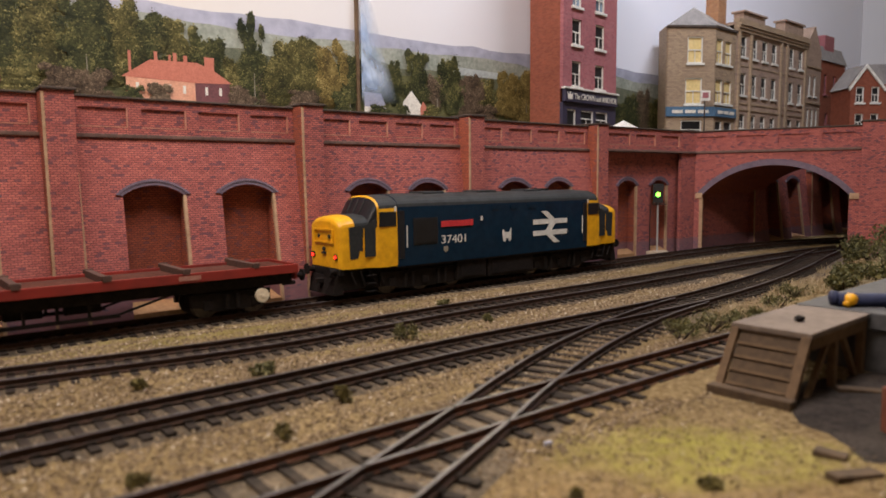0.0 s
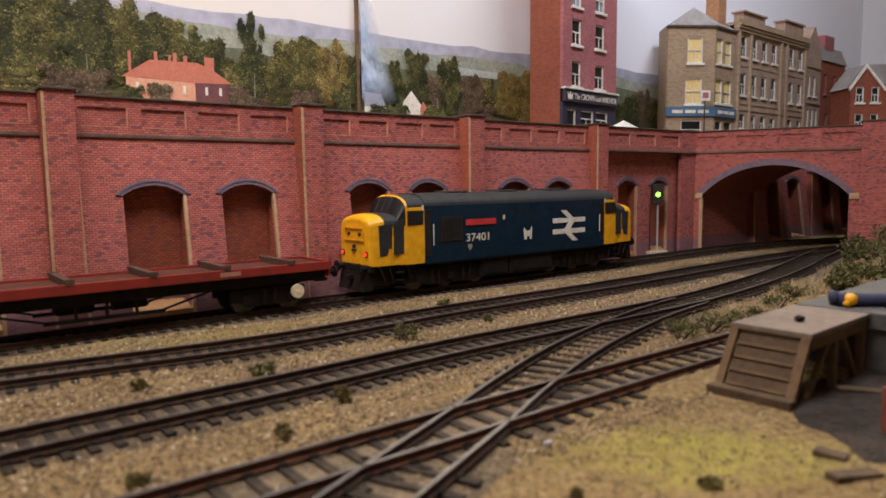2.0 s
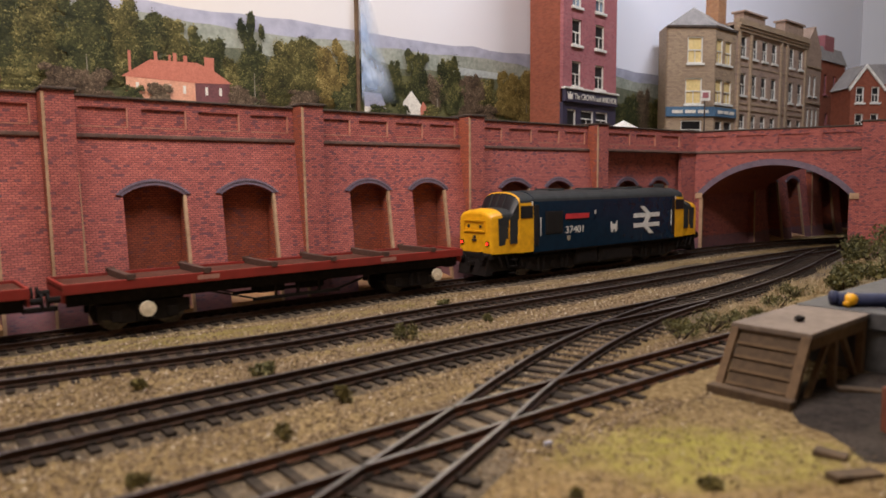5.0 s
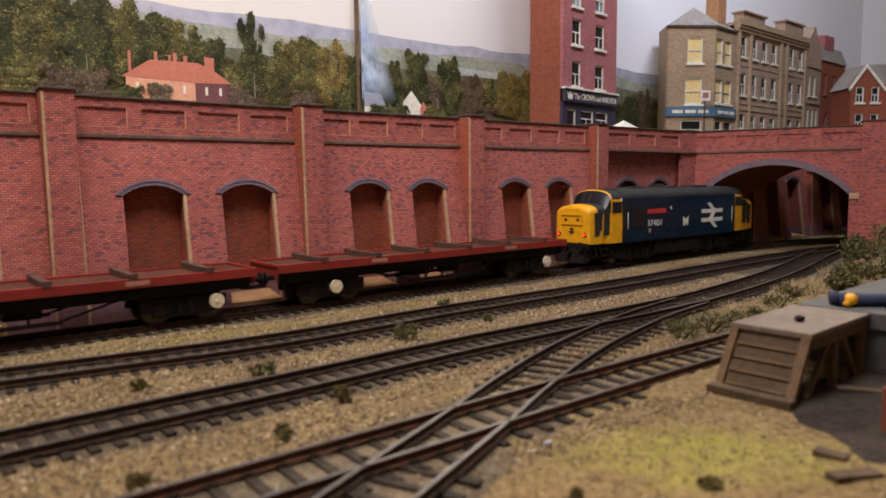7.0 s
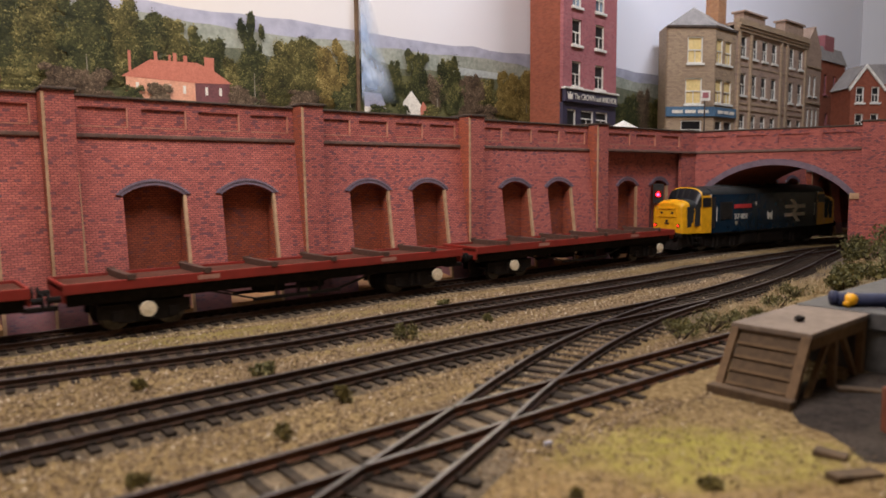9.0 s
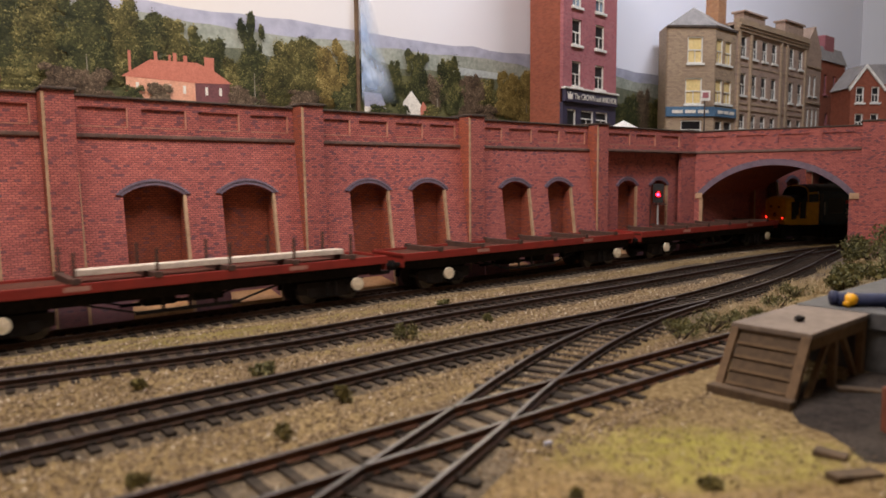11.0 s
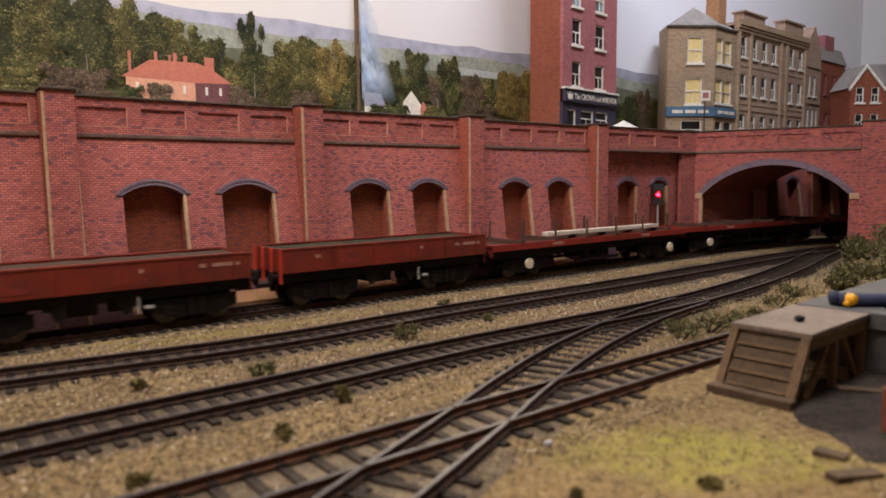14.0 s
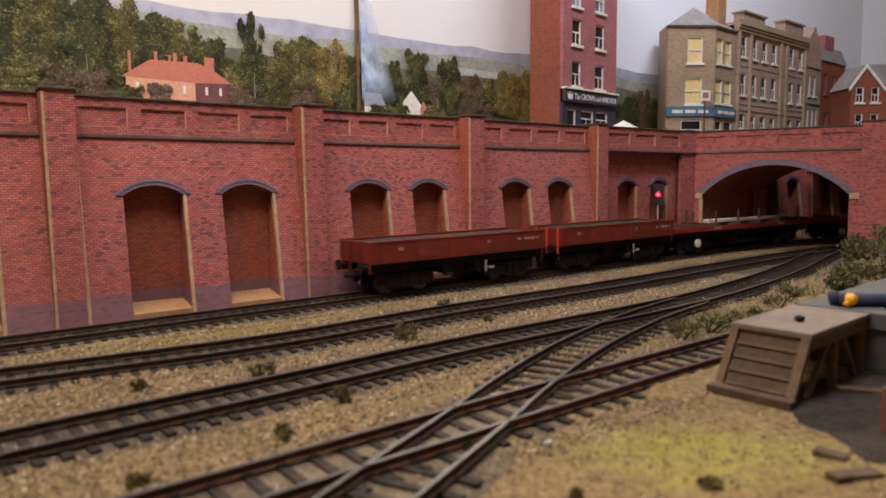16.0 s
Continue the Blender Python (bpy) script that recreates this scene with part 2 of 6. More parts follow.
SKY_PANE = mottled("printed_reflecting_pane", (0.05, 0.07, 0.10), (0.34, 0.45, 0.55), 35, 0.25, 0, 0.5, 0.0)


GRIME = mottled("oily_ballast", (0.026, 0.018, 0.011), (0.115, 0.082, 0.048), 120, 0.9, fine=5, bump=0.9, distance=0.0012)
POINTS_BALLAST = mottled("brown_points_ballast", (0.040, 0.028, 0.016), (0.175, 0.128, 0.078), 120, 0.9, fine=5, bump=0.9, distance=0.0012)
LEAF = leaf_ink("shrub_leaf", ((0.045, 0.046, 0.018), (0.09, 0.086, 0.03), (0.15, 0.135, 0.048), (0.24, 0.20, 0.075)), 0.6)
TUFT = leaf_ink("olive_tuft_leaf", ((0.070, 0.056, 0.020), (0.130, 0.105, 0.034), (0.20, 0.165, 0.055), (0.29, 0.24, 0.085)), 0.6)
STRAW = leaf_ink("dry_grass_blade", ((0.22, 0.16, 0.085), (0.32, 0.24, 0.13), (0.42, 0.33, 0.19), (0.50, 0.42, 0.27)), 0.6)
GRASS = leaf_ink("static_grass_blade", ((0.21, 0.18, 0.045), (0.29, 0.25, 0.06), (0.37, 0.31, 0.09), (0.44, 0.37, 0.15)), 0.6)
TWIG = mottled("shrub_twig", (0.05, 0.035, 0.022), (0.08, 0.055, 0.035), 200, 0.9)
WHEEL = mottled("wheel_steel", (0.05, 0.045, 0.042), (0.12, 0.10, 0.09), 120, 0.45, 0.5)
DISC = mottled("cream_handwheel", (0.62, 0.52, 0.36), (0.74, 0.64, 0.48), 90, 0.55)
NAMEPLATE = mottled("red_nameplate", (0.50, 0.03, 0.04), (0.58, 0.05, 0.05), 90, 0.4)
PANEL_GREY = mottled("dark_grey_panel", (0.020, 0.022, 0.022), (0.032, 0.034, 0.034), 80, 0.6, 0.0, 0.2)
BUFFER_RED = mottled("bright_red_end", (0.55, 0.04, 0.02), (0.62, 0.07, 0.035), 70, 0.5)
CREAM = mottled("cream_white_beam", (0.52, 0.44, 0.35), (0.62, 0.53, 0.43), 70, 0.7)
GREY_LOAD = mottled("dull_grey_load", (0.030, 0.028, 0.018), (0.062, 0.057, 0.040), 130, 0.95, 0.0, 0.1, bump=0.8, distance=0.001)
DOCK_TOP = mottled("dusty_dock_boards", (0.125, 0.094, 0.074), (0.195, 0.152, 0.122), 50, 0.8)
DOCK_GREY = mottled("grey_dock_surface", (0.05, 0.05, 0.053), (0.09, 0.088, 0.088), 50, 0.85)
TARP_BLUE = mottled("dark_blue_cloth", (0.012, 0.017, 0.05), (0.022, 0.03, 0.08), 70, 0.7)
POST_GREY = mottled("pale_grey_post", (0.30, 0.29, 0.27), (0.42, 0.40, 0.37), 90, 0.6)
SHADE_CINDER = mottled("shadow_dark_cinders", (0.014, 0.012, 0.011), (0.060, 0.048, 0.040), 160, 0.95, 0.0, 0.1, fine=5, bump=0.9, distance=0.0012)
PLASTER = mottled("hall_plaster", (0.52, 0.46, 0.42), (0.60, 0.54, 0.49), 2, 0.9)
CARPET = mottled("hall_floor", (0.10, 0.08, 0.07), (0.14, 0.11, 0.10), 6, 0.95)
DARK_TIMBER = mottled("creosoted_board", (0.055, 0.034, 0.018), (0.10, 0.064, 0.034), 70, 0.85)
BROWN_LOAD = mottled("dark_brown_spoil", (0.04, 0.022, 0.014), (0.075, 0.042, 0.028), 130, 0.95, bump=0.8, distance=0.001)
PATCH_RED = mottled("patchy_red_paint", (0.11, 0.019, 0.012), (0.24, 0.026, 0.014), 120, 0.6)
SILL = mottled("tan_sill", (0.26, 0.14, 0.06), (0.34, 0.19, 0.09), 80, 0.85)
RUST = mottled("rusty_metal", (0.12, 0.035, 0.02), (0.22, 0.07, 0.035), 90, 0.8)


def glow(name, colour, strength):
    k = Mat(name, 0.3)
    k.b.inputs["Emission Color"].default_value = (*colour, 1)
    k.b.inputs["Emission Strength"].default_value = strength
    return k.colour(tuple(v * 0.5 for v in colour))


TAIL_GLOW = glow("tail_lamp_glow", (1.0, 0.022, 0.010), 5.0)
GREEN_GLOW = glow("green_signal_glow", (0.22, 1.0, 0.08), 4.0)
RED_GLOW = glow("red_signal_glow", (1.0, 0.0022, 0.0075), 120.0)


# ---- mesh helpers ----
def mesh_of(name, bm, *mats, smooth=False):
    me = bpy.data.meshes.new(name)
    bmesh.ops.recalc_face_normals(bm, faces=bm.faces)
    bm.to_mesh(me)
    bm.free()
    for m in mats:
        me.materials.append(m)
    if smooth:
        for f in me.polygons:
            f.use_smooth = True
    return me


def part(name, bm, material, parent, label="", smooth=False):
    """Links a bmesh as one mesh object under a thing or under a part."""
    mats = material if isinstance(material, (list, tuple)) else (material,)
    ob = new(name, mesh_of(name, bm, *mats, smooth=smooth))
    ob.parent = parent
    return tagged(ob, label)


def box(bm, x0, x1, y0, y1, z0, z1, bevel=0.0, mat=0):
    """A box between two corners, with bevelled edges where asked."""
    r = bmesh.ops.create_cube(bm, size=1.0)
    vs = r["verts"]
    for v in vs:
        v.co = Vector((x0 + (v.co.x + 0.5) * (x1 - x0), y0 + (v.co.y + 0.5) * (y1 - y0), z0 + (v.co.z + 0.5) * (z1 - z0)))
    fs = {f for v in vs for f in v.link_faces}
    for f in fs:
        f.material_index = mat
    if bevel > 0:
        es = list({e for v in vs for e in v.link_edges})
        bmesh.ops.bevel(bm, geom=es, offset=bevel, segments=2, affect="EDGES", profile=0.5)
    return bm


def tube(bm, a, b, r, n=12, r2=None):
    """A round bar from a to b."""
    a, b = Vector(a), Vector(b)
    d = b - a
    m = Matrix.Translation((a + b) / 2) @ d.to_track_quat("Z", "Y").to_matrix().to_4x4()
    bmesh.ops.create_cone(bm, cap_ends=True, segments=n, radius1=r, radius2=r if r2 is None else r2, depth=d.length, matrix=m)
    return bm


def prism(bm, outline, y0, y1, plane="xz", mat=0):
    """A flat outline given thickness from y0 to y1."""
    def at(p, d):
        return (p[0], d, p[1]) if plane == "xz" else (d, p[0], p[1]) if plane == "yz" else (p[0], p[1], d)
    a = [bm.verts.new(at(p, y0)) for p in outline]
    b = [bm.verts.new(at(p, y1)) for p in outline]
    fs = [bm.faces.new(a), bm.faces.new(b)]
    for i in range(len(a)):
        j = (i + 1) % len(a)
        fs.append(bm.faces.new((a[i], a[j], b[j], b[i])))
    for f in fs:
        f.material_index = mat
    return bm


def sheet(bm, quads, y0, y1):
    """Joins flat (x, z) polygons into one plate from y0 to y1, open where they leave holes."""
    front, back, count = {}, {}, {}
    key = lambda p: (round(p[0], 6), round(p[1], 6))
    for q in quads:
        ks = [key(p) for p in q]
        for k in ks:
            if k not in front:
                front[k], back[k] = bm.verts.new((k[0], y0, k[1])), bm.verts.new((k[0], y1, k[1]))
        bm.faces.new([front[k] for k in ks])
        bm.faces.new([back[k] for k in reversed(ks)])
        for a, b in zip(ks, ks[1:] + ks[:1]):
            e = tuple(sorted((a, b)))
            count[e] = count.get(e, 0) + 1
    for (a, b), n in count.items():
        if n == 1:
            bm.faces.new((front[a], front[b], back[b], back[a]))
    return bm


def arc(x0, x1, spring, rise, n=14):
    """Points of a segmental arch from x0 to x1."""
    half, mid = (x1 - x0) / 2, (x0 + x1) / 2
    r = (half * half + rise * rise) / (2 * rise)
    a = math.asin(min(1.0, half / r))
    return [(mid + r * math.sin(-a + 2 * a * i / n), spring + rise - r + r * math.cos(-a + 2 * a * i / n)) for i in range(n + 1)]


def arched_quads(x0, x1, z0, z1, holes):
    """Polygons of a wall from x0 to x1 with arched openings (left, right, spring, rise) down to its foot."""
    quads, at = [], x0
    for a, b, spring, rise in holes:
        quads.append([(at, z0), (a, z0), (a, spring), (a, z1), (at, z1)])
        pts = arc(a, b, spring, rise)
        pts[0], pts[-1] = (a, spring), (b, spring)
        for p, q in zip(pts, pts[1:]):
            quads.append([p, q, (q[0], z1), (p[0], z1)])
        at = b
    left = [(at, z0), (x1, z0), (x1, z1), (at, z1)]
    if at > x0:
        left.append((at, holes[-1][2]))
    quads.append(left)
    return quads


def thing(name, m, label="", category="", group="", kind=""):
    ob = new(name)
    ob.empty_display_size = 0.01
    ob.matrix_world = m
    return tagged(ob, label, category, group, kind)


# ---- the hall round the layout ----
for name, dims, mat, words, cat in (("wall_south", (-2.0, 2.4, -2.1, -2.0, -1.05, 1.5), PLASTER, "plain hall wall", "wall"), ("wall_east", (2.4, 2.5, -2.1, 2.3, -1.05, 1.5), PLASTER, "plain hall wall", "wall"),
                                    ("wall_west", (-2.1, -2.0, -2.1, 2.3, -1.05, 1.5), PLASTER, "plain hall wall", "wall"), ("wall_back", (-2.0, 2.4, 2.2, 2.3, -1.05, 1.5), PLASTER, "plain hall wall", "wall"),
                                    ("ceiling", (-2.1, 2.5, -2.1, 2.3, 1.5, 1.6), PLASTER, "plain hall ceiling", "ceiling"), ("floor", (-2.1, 2.5, -2.1, 2.3, -1.1, -1.05), CARPET, "dull hall floor", "floor"),
                                    ("baseboard", (-0.75, 1.25, -0.12, 1.42, -0.09, -0.012), TIMBER, "timber baseboard under the layout", "baseboard")):
    bm = bmesh.new()
    box(bm, *dims)
    ob = new(name, mesh_of(name, bm, mat))
    tagged(ob, words, cat, kind="structure")

# unseen frame added round the back lamp; the wall behind it is solid
back_lamp_frame = thing("back_lamp_mount", pose(0.26, 2.19, 1.24), "unseen white frame added round the back lamp", "window", kind="structure")
bm = bmesh.new()
sheet(bm, [[(-0.24, -0.24), (0.24, -0.24), (0.19, -0.19), (-0.19, -0.19)], [(0.24, -0.24), (0.24, 0.24), (0.19, 0.19), (0.19, -0.19)], [(0.24, 0.24), (-0.24, 0.24), (-0.19, 0.19), (0.19, 0.19)], [(-0.24, 0.24), (-0.24, -0.24), (-0.19, -0.19), (-0.19, 0.19)]], -0.012, 0.009)
part("lamp_surround", bm, WHITE, back_lamp_frame)

# ---- the retaining wall ----
WALL = pose(-0.1754, 0.3127, 0.0, 0, 0, 38.0)
FOOT = -0.006
PILASTERS = (-0.2510, -0.1260, -0.0008, 0.1252, 0.2460, 0.3775)
PIL_W = 0.0127
TOP = 0.1015
STRING = 0.0826
BATTER = 7.9
wall = thing("wall_north", WALL, "red brick-paper retaining wall with blind arches and parapet", "wall", kind="structure")


def pilaster(x, y=0.0, w=PIL_W, deep=0.02, parent=None, top=TOP + 0.0012, edge=True, foot_out=0.0):
    bm = bmesh.new()
    prism(bm, [(y - foot_out, FOOT), (y + deep, FOOT), (y + deep, top), (y, top), (y, STRING)], x, x + w, "yz")
    p = part("pilaster", bm, BRICK, parent)
    bm = bmesh.new()
    box(bm, x - 0.001, x + w + 0.001, y - 0.001, y + deep, top, top + 0.0014, 0.0004)
    part("pilaster_cap", bm, COPING, p)
    if not edge:
        return p
    bm = bmesh.new()
    prism(bm, [(y - foot_out + 0.0005, FOOT), (y + deep, FOOT), (y + deep, top - 0.0006), (y + 0.0005, top - 0.0006), (y + 0.0005, STRING)], x - 0.0005, x - 0.0001, "yz")
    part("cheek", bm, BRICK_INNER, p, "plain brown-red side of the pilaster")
    bm = bmesh.new()
    prism(bm, [(y - foot_out - 0.00025, FOOT), (y - foot_out + 0.0006, FOOT), (y + 0.0006, STRING), (y + 0.0006, top - 0.001), (y - 0.00025, top - 0.001), (y - 0.00025, STRING)], x - 0.0006, x + 0.0006, "yz")
    part("card_edge", bm, CARD_EDGE, p)
    return p


def bay(x0, x1, y, parent, niches, parapet_y=None, panels=4, batter=BATTER, left_edge=False):
    """One bay: a leaning arched front card, upright niche backs, arch rings, string course and panelled parapet."""
    py = y + 0.0012 if parapet_y is None else parapet_y
    k = math.tan(radians(batter))
    lean = pose(0, y, STRING, -batter) @ pose(0, -y, -STRING)
    face = lambda z: y - (STRING - z) * k
    low = FOOT - 0.001
    bm = bmesh.new()
    sheet(bm, arched_quads(x0, x1, low, STRING, [(a, b, 0.0545, 0.0048) for a, b in niches]), y, y + 0.0020)
    part("arched_panel", bm, BRICK, parent).matrix_basis = lean
    if left_edge:
        bm = bmesh.new()
        box(bm, x0 + 0.0001, x0 + 0.0016, y - 0.0004, y + 0.0012, low, 0.0660)
        part("card_edge", bm, CARD_EDGE, parent).matrix_basis = lean
    deep = y + (0.0045 if batter else 0.0085)
    for a, b in niches:
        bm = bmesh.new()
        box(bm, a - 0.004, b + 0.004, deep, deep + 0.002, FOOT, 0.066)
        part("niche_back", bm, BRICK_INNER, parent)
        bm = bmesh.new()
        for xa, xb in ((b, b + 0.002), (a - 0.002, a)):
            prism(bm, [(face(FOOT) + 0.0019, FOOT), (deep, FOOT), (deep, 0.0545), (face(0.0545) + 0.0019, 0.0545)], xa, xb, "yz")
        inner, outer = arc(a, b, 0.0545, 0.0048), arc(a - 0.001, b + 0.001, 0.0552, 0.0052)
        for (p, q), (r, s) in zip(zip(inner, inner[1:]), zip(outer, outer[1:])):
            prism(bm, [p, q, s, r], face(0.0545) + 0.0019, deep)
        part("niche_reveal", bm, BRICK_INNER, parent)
        bm = bmesh.new()
        lo, hi = arc(a - 0.0003, b + 0.0003, 0.0545, 0.0050), arc(a - 0.0036, b + 0.0036, 0.0552, 0.0074)
        for (p, q), (r, s) in zip(zip(lo, lo[1:]), zip(hi, hi[1:])):
            prism(bm, [p, q, s, r], y - 0.0005, y + 0.0004)
        ring = part("arch_ring", bm, BLUE_BRICK, parent, "blue-grey brick arch ring")
        ring.matrix_basis = lean
        bm = bmesh.new()
        lo, hi = arc(a - 0.0018, b + 0.0018, 0.0549, 0.0062, 20), arc(a - 0.0021, b + 0.0021, 0.0550, 0.0065, 20)
        for (p, q), (r, s) in zip(zip(lo, lo[1:]), zip(hi, hi[1:])):
            prism(bm, [p, q, s, r], y - 0.0008, y - 0.0004)
        part("ring_joint", bm, MORTAR, ring)
        bm = bmesh.new()
        box(bm, b - 0.0002, b + 0.0013, y - 0.0003, y + 0.0018, low, 0.0545)
        part("card_edge", bm, CARD_EDGE, parent).matrix_basis = lean
        bm = bmesh.new()
        front = face(FOOT) + 0.0004
        prism(bm, [(front, FOOT), (deep, FOOT), (deep, 0.0012), (front, -0.0022)], a + 0.0002, b - 0.0002, "yz")
        part("niche_sill", bm, SILL, parent)
    bm = bmesh.new()
    box(bm, x0, x1, py - 0.0022, py + 0.003 + max(0.0, y - py), STRING, STRING + 0.0020, 0.0003)
    part("string_course", bm, STONE_BAND, parent)
    # parapet: a frame with shallow panels; pale bare-card lips also paint their lit edges
    step = (x1 - x0) / panels
    z0, z1, lo, hi = STRING + 0.0020, TOP, 0.0880, 0.0972
    quads = []
    lips = bmesh.new()
    for i in range(panels):
        a, b = x0 + i * step + step * 0.12, x0 + (i + 1) * step - step * 0.12
        l, r = x0 + i * step, x0 + (i + 1) * step
        quads += [[(l, z0), (a, z0), (a, lo), (a, hi), (a, z1), (l, z1)], [(b, z0), (r, z0), (r, z1), (b, z1), (b, hi), (b, lo)],
                  [(a, z0), (b, z0), (b, lo), (a, lo)], [(a, hi), (b, hi), (b, z1), (a, z1)]]
        box(lips, a, b, py - 0.0001, py + 0.0010, lo - 0.0002, lo + 0.0003)
        box(lips, b - 0.0003, b + 0.0004, py - 0.0001, py + 0.0010, lo, hi)
    bm = bmesh.new()
    sheet(bm, quads, py, py + 0.0009)
    part("parapet_frame", bm, BRICK, parent)
    part("panel_lips", lips, PANEL_EDGE, parent)
    bm = bmesh.new()
    box(bm, x0, x1, py + 0.0009, py + 0.004, z0, z1)
    part("parapet_panel", bm, BRICK, parent)
    bm = bmesh.new()
    box(bm, x0, x1, py - 0.001, py + 0.005, TOP, TOP + 0.0011, 0.0003)
    part("coping", bm, COPING, parent)


NICHES = {-0.2510: ((-0.2182, -0.1894), (-0.1750, -0.1465)), -0.1260: ((-0.0932, -0.0644), (-0.0500, -0.0215)), -0.0008: ((0.0318, 0.0606), (0.0804, 0.1089)),
          0.1252: ((0.1576, 0.1844), (0.2030, 0.2287)), 0.2460: ((0.2801, 0.3068), (0.3262, 0.3516))}
for x in PILASTERS:
    pilaster(x, 0.0014 if x > 0.3 else 0.0, parent=wall, foot_out=0.0022 if x < 0.2 else 0.0)
for a, b in zip(PILASTERS, PILASTERS[1:]):
    bay(a + PIL_W, b - 0.0006, 0.0100, wall, NICHES[a], left_edge=a < 0.1)
# the last bay before the bridge stands upright, back under its parapet
bay(0.3902, 0.530, 0.0100, wall, [(0.4140, 0.4381), (0.4586, 0.4817)], parapet_y=0.0045, batter=0.0)
# the wall goes on behind the bridge
far = thing("wall_far", WALL, "red brick retaining wall continuing beyond the bridge", "wall", kind="structure")
for x in (0.613, 0.7356, 0.858):
    pilaster(x, 0.0, parent=far, foot_out=0.0022)
for a, b in ((0.494, 0.613), (0.6255, 0.7356), (0.7481, 0.858), (0.8705, 0.98)):
    if a > 0.5:
        bay(a, b - 0.0006, 0.0095, far, [(a + 0.018, a + 0.045), (a + 0.065, a + 0.092)])
    else:
        bm = bmesh.new()
        box(bm, a, b, 0.004, 0.007, FOOT, TOP)
        part("plain_panel", bm, BRICK, far)

# ---- the road bridge ----
BRIDGE = pose(0.2218, 0.637, 0.0, 0, 0, -30.0)
bridge = thing("road_bridge", BRIDGE, "red brick skew road bridge with segmental arch", "bridge", kind="structure")
bm = bmesh.new()
SPAN = (0.0144, 0.1289, 0.0458, 0.0256)
sheet(bm, arched_quads(0.0, 0.136, FOOT, STRING, [SPAN]), 0.0, 0.004)
part("spandrel", bm, BRICK, bridge)
bm = bmesh.new()
lo, hi = arc(*SPAN, 28), arc(SPAN[0] - 0.0045, SPAN[1] + 0.0045, SPAN[2] + 0.0016, SPAN[3] + 0.0036, 28)
for (p, q), (r, s) in zip(zip(lo, lo[1:]), zip(hi, hi[1:])):
    prism(bm, [p, q, s, r], -0.0009, 0.0006)
part("arch_ring", bm, BLUE_BRICK, bridge, "blue-grey brick arch ring")
bm = bmesh.new()
up = arc(SPAN[0] - 0.002, SPAN[1] + 0.002, SPAN[2] + 0.001, SPAN[3] + 0.002, 28)
shift = math.tan(radians(20.6)) * 0.10
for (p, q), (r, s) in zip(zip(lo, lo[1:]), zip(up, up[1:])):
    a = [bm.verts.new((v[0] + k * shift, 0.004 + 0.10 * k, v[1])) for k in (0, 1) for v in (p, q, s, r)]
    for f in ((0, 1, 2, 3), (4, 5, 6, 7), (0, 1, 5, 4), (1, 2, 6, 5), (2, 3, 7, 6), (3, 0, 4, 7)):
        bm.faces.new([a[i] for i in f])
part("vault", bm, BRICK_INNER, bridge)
bm = bmesh.new()
box(bm, 0.0, 0.136, -0.0012, 0.004, STRING, STRING + 0.0022, 0.0003)
part("string_course", bm, STONE_BAND, bridge)
quads = []
step = 0.1315 / 4
for i in range(4):
    l, r = 0.0045 + i * step, 0.0045 + (i + 1) * step
    a, b, z0 = l + 0.0045, r - 0.0045, STRING + 0.0022
    quads += [[(l, z0), (a, z0), (a, 0.0893), (a, 0.0972), (a, TOP), (l, TOP)], [(b, z0), (r, z0), (r, TOP), (b, TOP), (b, 0.0972), (b, 0.0893)],
              [(a, z0), (b, z0), (b, 0.0893), (a, 0.0893)], [(a, 0.0972), (b, 0.0972), (b, TOP), (a, TOP)]]
bm = bmesh.new()
sheet(bm, quads, 0.0, 0.0012)
part("parapet_frame", bm, BRICK, bridge)
bm = bmesh.new()
box(bm, 0.0045, 0.136, 0.0012, 0.004, STRING + 0.0022, TOP)
part("parapet_panel", bm, BRICK, bridge)
bm = bmesh.new()
box(bm, 0.0045, 0.136, -0.001, 0.005, TOP, TOP + 0.0011, 0.0003)
part("coping", bm, COPING, bridge)
pilaster(-0.0045, -0.002, 0.009, 0.02, bridge, edge=False)
pilaster(0.136, -0.004, 0.022, 0.02, bridge, TOP + 0.003, False)
for x0, x1 in ((0.0085, 0.0144), (0.1289, 0.1365)):
    bm = bmesh.new()
    box(bm, x0, x1, -0.0012, 0.004, 0.0425, 0.0475, 0.0003)
    part("impost", bm, CARD_EDGE, bridge)
bm = bmesh.new()
box(bm, 0.0120, 0.0148, -0.0004, 0.0036, FOOT, 0.0424)
part("card_edge", bm, CARD_EDGE, bridge)
bm = bmesh.new()
box(bm, 0.158, 0.42, 0.0, 0.005, FOOT, TOP)
part("wing_wall", bm, BRICK, bridge)
# deck carried on unseen past the vault, to shade the track beyond the arch
bm = bmesh.new()
prism(bm, [(-0.03, 0.005), (0.42, 0.005), (0.42, 0.136), (0.023, 0.136)], STRING - 0.001, STRING + 0.006, "xy")
part("deck", bm, COPING, bridge)

# ---- the upper level: road, printed backscene and low-relief buildings ----
bm = bmesh.new()
box(bm, -0.7, 1.25, 0.0158, 0.0985, STRING - 0.004, STRING + 0.006)
street = new("street", mesh_of("street", bm, ROAD))
street.matrix_world = WALL
tagged(street, "grey model street behind the parapet", "road", kind="structure")

BACK = WALL @ pose(0, 0.10, 0)
backdrop = thing("backdrop", BACK, "printed countryside backscene on flat boards", "backdrop", kind="structure")


def printed(name, outline, mat, layer, label=""):
    """A flat printed shape on the board, a hair proud of the one below."""
    bm = bmesh.new()
    prism(bm, outline, -0.00012 * layer, -0.00012 * layer + 0.0001)
    return part(name, bm, mat, backdrop, label)


